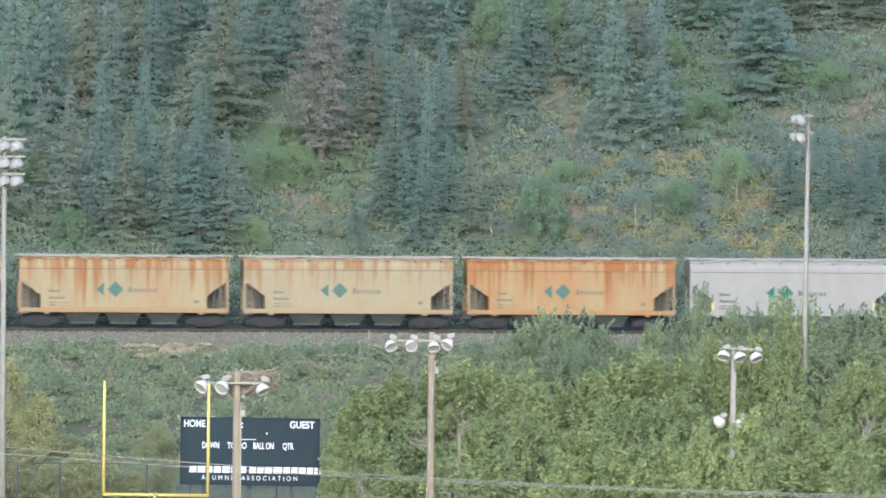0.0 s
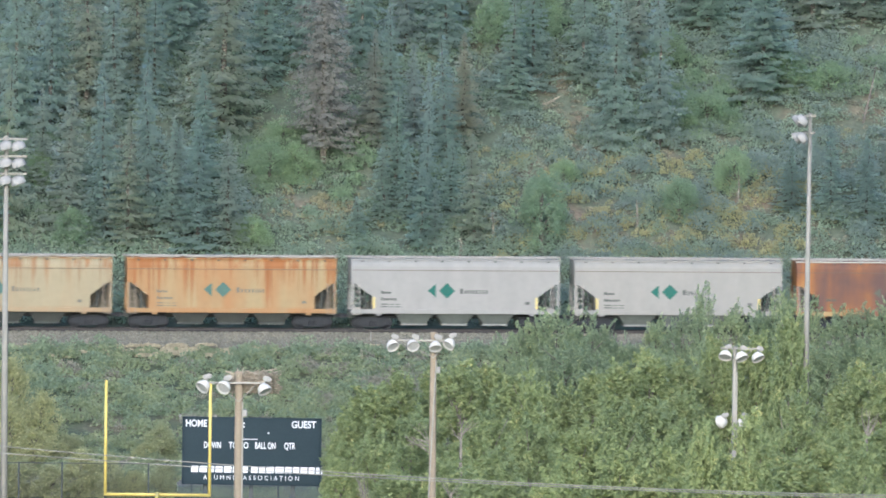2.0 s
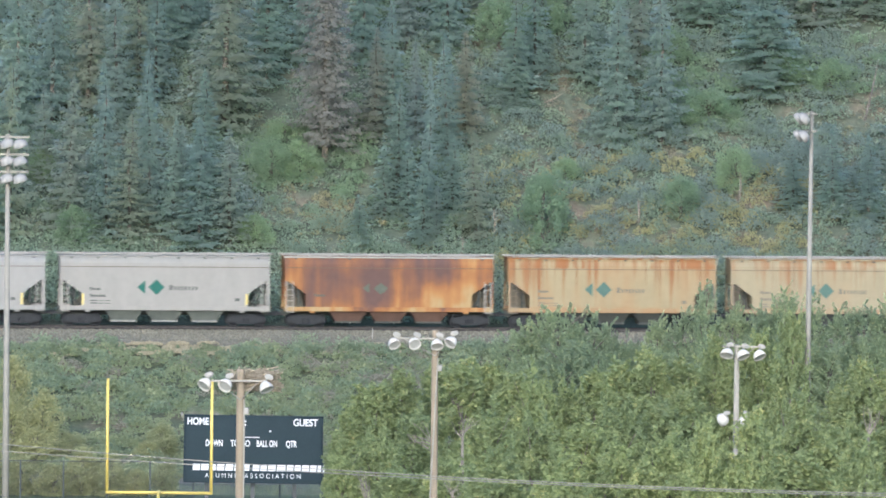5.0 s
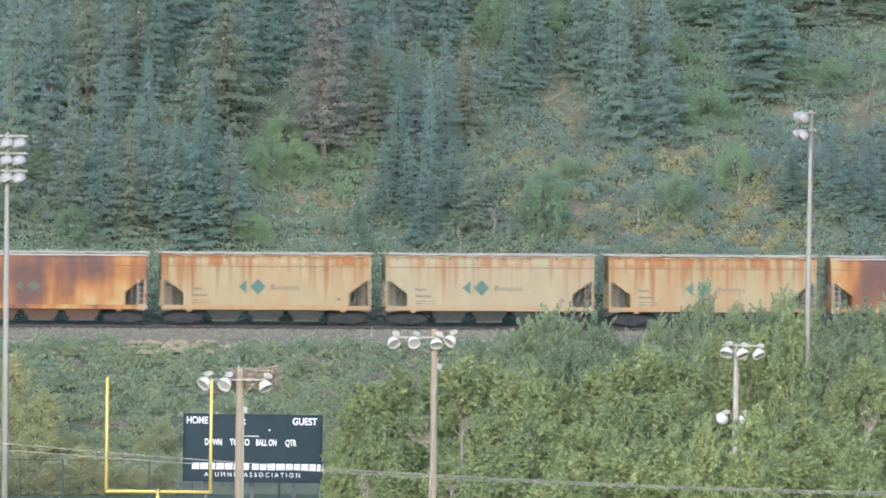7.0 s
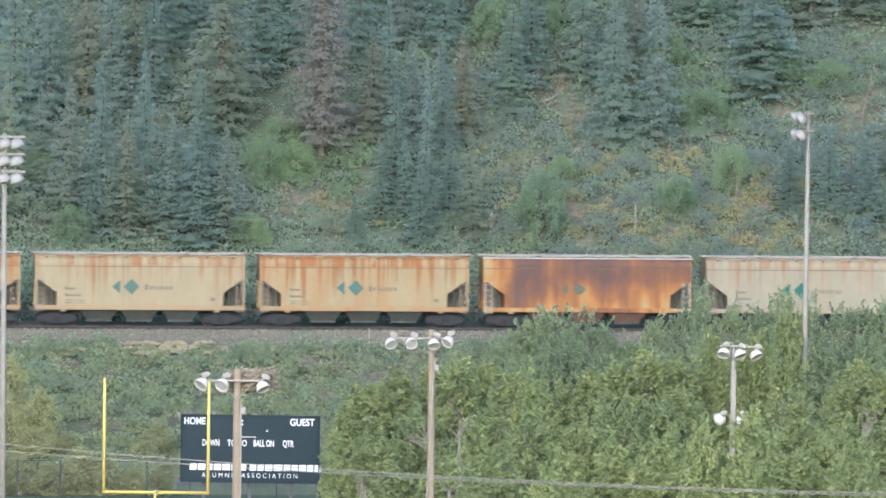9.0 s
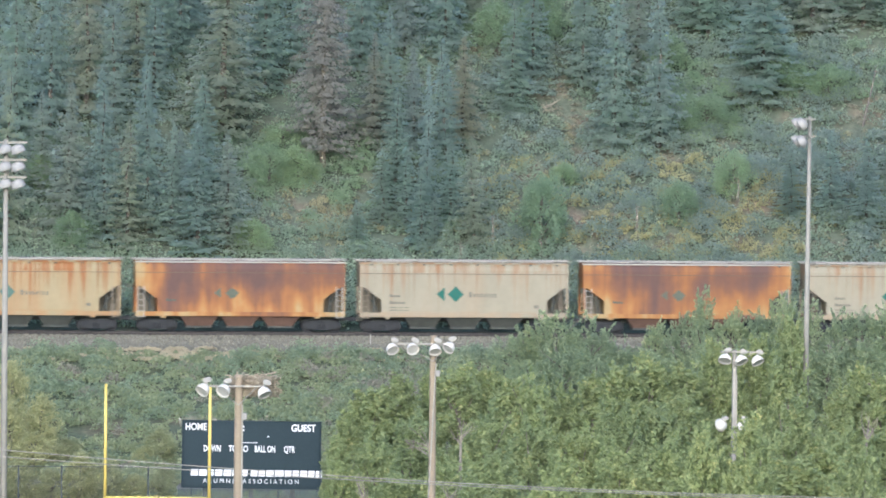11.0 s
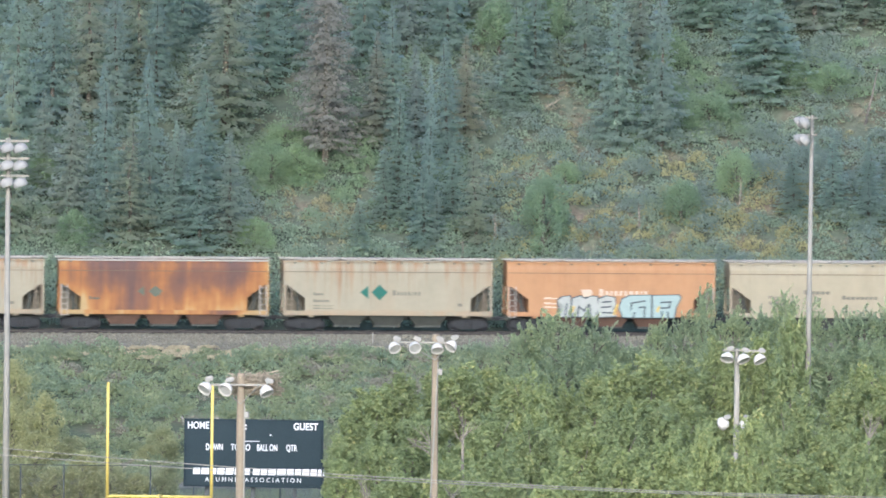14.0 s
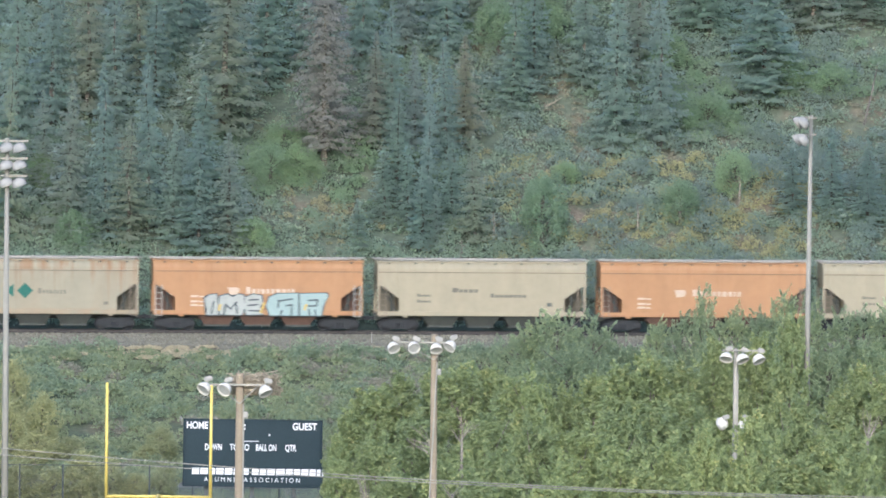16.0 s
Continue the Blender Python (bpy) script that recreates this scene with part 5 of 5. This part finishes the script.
FRONT_POPLARS = [(-5.3, 462, 5.6, 1.15), (-3.7, 464, 6.5, 1.5), (-1.5, 470, 7.4, 1.65), (1.9, 460, 7.9, 1.7), (4.4, 458, 7.6, 1.69), (7, 458, 7.5, 1.69), (9.1, 460, 8.2, 1.53), (11, 462, 8.8, 1.47), (12.7, 466, 9.1, 1.34), (11.7, 402, 11.0, 0.95), (14.5, 404, 11.5, 1.08), (17.4, 440, 10.1, 1.18), (13.3, 400, 9.7, 1.0), (12.5, 404, 10.0, 0.9), (18.5, 440, 8.3, 1.4), (20.6, 450, 8.1, 1.43), (22.4, 450, 8.4, 1.43), (11.1, 430, 8.1, 1.65), (8.4, 430, 7.8, 1.65), (5.6, 425, 7.5, 1.63), (2.6, 430, 7.6, 1.65), (0.1, 440, 6.7, 1.54), (-2.4, 440, 6.2, 1.54), (16.3, 415, 8.8, 1.46), (19.7, 420, 8.4, 1.47)]
# u, w, height, radius
BANK_WILLOWS = [(5.6, -20, 4.8, 2.67), (3.4, -19, 3.4, 1.93), (8, -20, 4.1, 2.15), (9.6, -19, 2.9, 1.34), (5.7, -25, 3.8, 2.57), (3.4, -26, 3.1, 2.2), (7.8, -26, 3.3, 2.2), (10.9, -21, 3.2, 1.11), (12.1, -22, 5.3, 1.18), (13.5, -23, 5.8, 1.48), (15, -24, 7.5, 1.47), (16.9, -24, 6.2, 1.48), (18.4, -25, 6.4, 1.66), (20.1, -25, 7.6, 1.4), (21.9, -25, 6.8, 1.47), (23.5, -26, 6.6, 1.66), (25.3, -26, 7, 1.66), (27, -26, 7.1, 1.66), (11.7, -31, 4.9, 1.82), (14.6, -31, 5.6, 1.82), (17.1, -31, 5.4, 1.82), (20.4, -31, 6, 1.82), (22.3, -31, 5.7, 1.82), (24.9, -31, 5.9, 1.82)]
BANK_SHRUBS = [(-30.6, -36, 5, 1.51), (-28.9, -40, 3.8, 1.35), (-31.1, -42, 3.7, 1.35), (-29.6, -44, 2.4, 1.41), (-21.5, -42, 2.2, 1.21), (-22.5, -44, 1.5, 1.06), (-32.6, -38, 4.8, 1.61), (-27.4, -43, 1.9, 1.28), (-31.8, -80.5, 2.2, 1.32), (-30, -81, 1.9, 1.19), (-28.3, -80.5, 2.7, 1.19), (-26.7, -81, 2.4, 1.12), (-25.1, -80.5, 1.5, 0.99), (-23.5, -81, 2.1, 0.99), (-33.4, -80.5, 2.6, 1.32)]
YOUNG_TREES = [(8, 14.2, 5.2, 2.04), (22, 19.5, 3.2, 1.59), (17.9, 16.6, 3, 1.5), (-10.5, 20.8, 3.0, 1.7), (-8.4, 21.4, 2.6, 1.6), (-9.4, 24.0, 2.6, 1.8), (-7, 25, 2.8, 1.67), (10.2, 20.7, 1.8, 1.19), (21, 28, 2.6, 2.21), (27.1, 31.8, 2.2, 1.82), (30.2, 30.6, 2.4, 2.02), (6.6, 34.3, 4, 2.02), (9.9, 35.1, 4.1, 1.82), (-26.7, 20.5, 2.4, 1.18), (-24.6, 14.9, 2.7, 1.56), (18.7, 33.5, 2.4, 1.82), (-12.1, 14, 2.2, 1.41)]


def build_leafy():
    rng = random.Random(12)
    for x, y, h, r in BACK_POPLARS + FRONT_POPLARS:
        p = Vector((x, y, 0)) - ORIGIN
        broad = h < 5.8 * r
        plant(rng.choice(BROAD_POPLARS if broad else POPLARS), "poplar_tree", "leafy light-green poplar tree beside the sports field", "poplar tree", "field-side poplars", p.dot(ALONG), p.dot(ACROSS), h * 0.975, r * 1.15, rng, unit=8.0 if broad else 10.0)
    for u, w, h, r in BANK_WILLOWS:
        broad = h < 2.6 * r
        plant(rng.choice(BROAD_WILLOWS if broad else WILLOWS), "willow_tree", "dense blue-green willow on the railway embankment", "willow tree", "embankment willows", u, w, h * 0.92, r * 1.05, rng, unit=4.0 if broad else 6.0)
    for u, w, h, r in BANK_SHRUBS:
        plant(rng.choice(PALE_WILLOWS), "willow_shrub", "pale olive willow bush at the foot of the embankment", "willow bush", "pale willow bushes", u, w, h, r, rng, unit=4.0)
    for u, w, h, r in YOUNG_TREES:
        plant(rng.choice(SLOPE_LEAFY), "birch_tree", "young leafy green tree on the slope", "tree", "young slope trees", u, w, h, r, rng, unit=4.0)


build_leafy()


# ---- scrub, undergrowth and dry grass ----
def scrub_stuff(name, label, mat, seed, count, where, radius, leaves, leaf, tall=0.8):
    rng = np.random.default_rng(seed)
    rows = []
    made = 0
    while made < count:
        u, w, keep = where(rng)
        if rng.random() > keep:
            continue
        made += 1
        r = radius * rng.uniform(0.5, 1.3)
        n = int(leaves * (r / radius) ** 2)
        d = rng.normal(size=(n, 3))
        d /= np.linalg.norm(d, axis=1, keepdims=True)
        lobes = 1 + 0.3 * np.sin(d[:, 0] * 5 + made) * np.sin(d[:, 1] * 4 + 2 * made)
        d[:, 2] = np.abs(d[:, 2]) * 1.1 - 0.15
        c = d * (rng.uniform(0.45, 1.0, n) ** 0.5 * r * lobes)[:, None] * np.array([1.0, 1.0, tall])
        p = spot(u, w, ground_z(u, w) + r * 0.3)
        rows.append(leaf_quads(rng, c + np.array(p), leaf, d))
    tagged(new(name, quads(name, np.concatenate(rows), mat)), label, "shrubs", kind="stuff")


def on_bank(rng):
    w = rng.uniform(-49, -13.5)
    u = rng.uniform(-38, 38)
    return u, w, 1.0


def on_slope(rng):
    u, w = rng.uniform(-36, 40), rng.uniform(6.8, 45) if rng.random() < 0.8 else rng.uniform(6.8, 14)
    bare = max(k * math.exp(-((u - a) / ru) ** 2 - ((w - b) / rw) ** 2) for a, b, ru, rw, k in BARE)
    return u, w, 1.0 - 0.6 * bare


def on_upper_bank(rng):
    u = rng.uniform(-38, 38)
    return u, rng.uniform(-30, -11.2 - 2.6 * math.exp(-((u + 19) / 5) ** 2)), 1.0


def on_verge(rng):
    u = rng.uniform(-36, 20)
    return u, rng.uniform(-13.2, -8.9), 0.12 + 0.88 * math.exp(-((u + 19) / 5) ** 2)


def in_thicket(rng):
    u, w = rng.uniform(3, 38), rng.uniform(9, 36)
    bare = max(k * math.exp(-((u - a) / ru) ** 2 - ((w - b) / rw) ** 2) for a, b, ru, rw, k in BARE)
    return u, w, 1.0 - bare


def on_bare(rng):
    """Among the eroded places."""
    u, w, a, b, k = BARE[int(rng.integers(0, len(BARE)))]
    return rng.normal(u, a * 0.9), rng.normal(w, b * 0.9), 1.0


def on_bright(rng):
    """Sunlit clearings below the dead spruce and between the eastern spruces."""
    u, w, a, b = ((-9.2, 22.8, 2.2, 2.2), (-5.6, 23.5, 2.4, 2.2), (21.5, 29.5, 3.5, 1.4), (27.5, 32.5, 3.5, 1.3), (6.2, 38.5, 3.0, 1.5))[int(rng.integers(0, 5))]
    return rng.normal(u, a), rng.normal(w, b), 1.0


scrub_stuff("embankment_scrub", "dense green shrubs covering the railway embankment", SCRUB, 1, 800, on_bank, 0.85, 195, 0.155)
scrub_stuff("embankment_brush", "dark green brush on the upper embankment", DARK_SCRUB, 5, 560, lambda r: on_upper_bank(r) if r.random() < 0.6 else on_bank(r), 0.75, 210, 0.145)
scrub_stuff("crest_bushes", "leafy green bushes along the top of the embankment", DARK_SCRUB, 18, 75, lambda r: (r.uniform(-38, -23) if r.random() < 0.4 else r.uniform(-15, 14), r.uniform(-12.6, -10.3), 1.0), 0.8, 230, 0.15, 1.0)
scrub_stuff("embankment_cover", "low green weeds between the embankment shrubs", SCRUB, 14, 1150, on_bank, 0.55, 100, 0.135, 0.7)
scrub_stuff("bare_brush", "brown leafless brush on the embankment", BARE_SCRUB, 6, 230, lambda r: (r.normal(-5.5, 2.2), r.normal(-19, 3.0), 1.0) if r.random() < 0.3 else on_bank(r), 0.7, 160, 0.12)
scrub_stuff("verge_grass", "dry tan grass along the gravel edge", TAN_GRASS, 7, 190, on_verge, 0.42, 120, 0.13, 0.35)
scrub_stuff("verge_weeds", "low green weeds along the gravel edge", SCRUB, 10, 260, lambda r: (r.uniform(-38, 30), r.uniform(-13.5, -9.6), 1.0), 0.42, 120, 0.14, 0.7)
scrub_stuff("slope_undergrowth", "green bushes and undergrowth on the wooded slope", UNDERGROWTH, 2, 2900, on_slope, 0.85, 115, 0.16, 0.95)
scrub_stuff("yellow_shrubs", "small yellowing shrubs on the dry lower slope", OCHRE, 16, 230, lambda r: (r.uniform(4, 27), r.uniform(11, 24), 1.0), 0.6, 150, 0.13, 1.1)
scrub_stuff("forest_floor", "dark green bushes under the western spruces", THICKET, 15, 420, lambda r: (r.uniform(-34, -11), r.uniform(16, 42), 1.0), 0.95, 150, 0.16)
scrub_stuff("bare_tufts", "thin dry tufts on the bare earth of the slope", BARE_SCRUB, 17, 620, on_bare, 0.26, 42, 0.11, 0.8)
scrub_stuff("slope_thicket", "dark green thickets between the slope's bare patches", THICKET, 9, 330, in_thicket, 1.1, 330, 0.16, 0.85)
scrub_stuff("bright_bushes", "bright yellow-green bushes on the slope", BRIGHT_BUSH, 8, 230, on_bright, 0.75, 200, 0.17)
scrub_stuff("dry_bushes", "dry tan grass tufts on the slope", DRY_GRASS, 3, 300, lambda r: (r.normal(-7, 2.2), r.normal(17.5, 1.8), 1.0) if r.random() < 0.2 else (r.uniform(-12, 38), r.uniform(8.5, 28), 0.8), 0.4, 110, 0.11, 0.9)


def build_stones():
    """Loose ballast stones on the shoulder and the bed."""
    rng = np.random.default_rng(21)
    n = 10000
    base = np.array([[1, 0, 0], [0, 1, 0], [-1, 0, 0], [0, -1, 0], [0, 0, 1], [0, 0, -1]], dtype=float)
    tris = np.array([[0, 1, 4], [1, 2, 4], [2, 3, 4], [3, 0, 4], [1, 0, 5], [2, 1, 5], [3, 2, 5], [0, 3, 5]])
    rows = []
    for _ in range(n):
        u, w = rng.uniform(-36, 24), rng.uniform(-9.6, -1.6)
        p = np.array(spot(u, w, ground_z(u, w) + 0.03))
        v = base * rng.uniform(0.03, 0.075) * rng.uniform(0.6, 1.3, (6, 3)) + p
        rows.append(v)
    me = bpy.data.meshes.new("ballast_stones")
    me.from_pydata(np.concatenate(rows).tolist(), [], (tris[None] + 6 * np.arange(n)[:, None, None]).reshape(-1, 3).tolist())
    me.materials.append(STONES)
    tagged(new("ballast_stones", me), "loose grey ballast stones beside the rails", "gravel", kind="stuff")


build_stones()


def build_marker(x, y, top, low):
    bm = bmesh.new()
    box(bm, -0.022, 0.022, -0.02, 0.02, 0, top - low)
    bmesh.ops.bevel(bm, geom=bm.edges[:], offset=0.01, segments=1, affect="EDGES")
    ob = new("marker_post", mesh_of("marker_post", bm, WHITE_MARK))
    ob.location = (x, y, low)
    tagged(ob, "thin white marker post in the trackside gravel", "marker post")


build_marker(-4.9, 594.5, 6.6, 5.6)


# ---- what moves: the train ----
def motions():
    times = [k * 0.5 for k in range(33)]
    for i, car in enumerate(CARS):
        walk(car, [(t, car_pose(i - 1, t)) for t in times])
    # the wheels roll: one keyed wheelset of each place, whose keys the same wheelsets of the other cars share
    frames = range(0, 481)
    start = car_place(0, 0)
    for car in CARS:
        for bogie in (o for o in car.children if o.name.startswith("bogie")):
            for ws in bogie.children:
                key = round(ws.location.x, 2)
                if key not in ROLLING:
                    place = ws.location.copy()
                    walk(ws, [(f / FPS, Matrix.Translation(place) @ Matrix.Rotation((car_place(0, f / FPS) - start) / WHEEL_R, 4, "Y")) for f in frames])
                    ROLLING[key] = ws
                else:
                    lead = ROLLING[key].animation_data
                    ws.rotation_mode = "QUATERNION"
                    ad = ws.animation_data_create()
                    ad.action, ad.action_slot = lead.action, lead.action_slot


ROLLING = {}
motions()
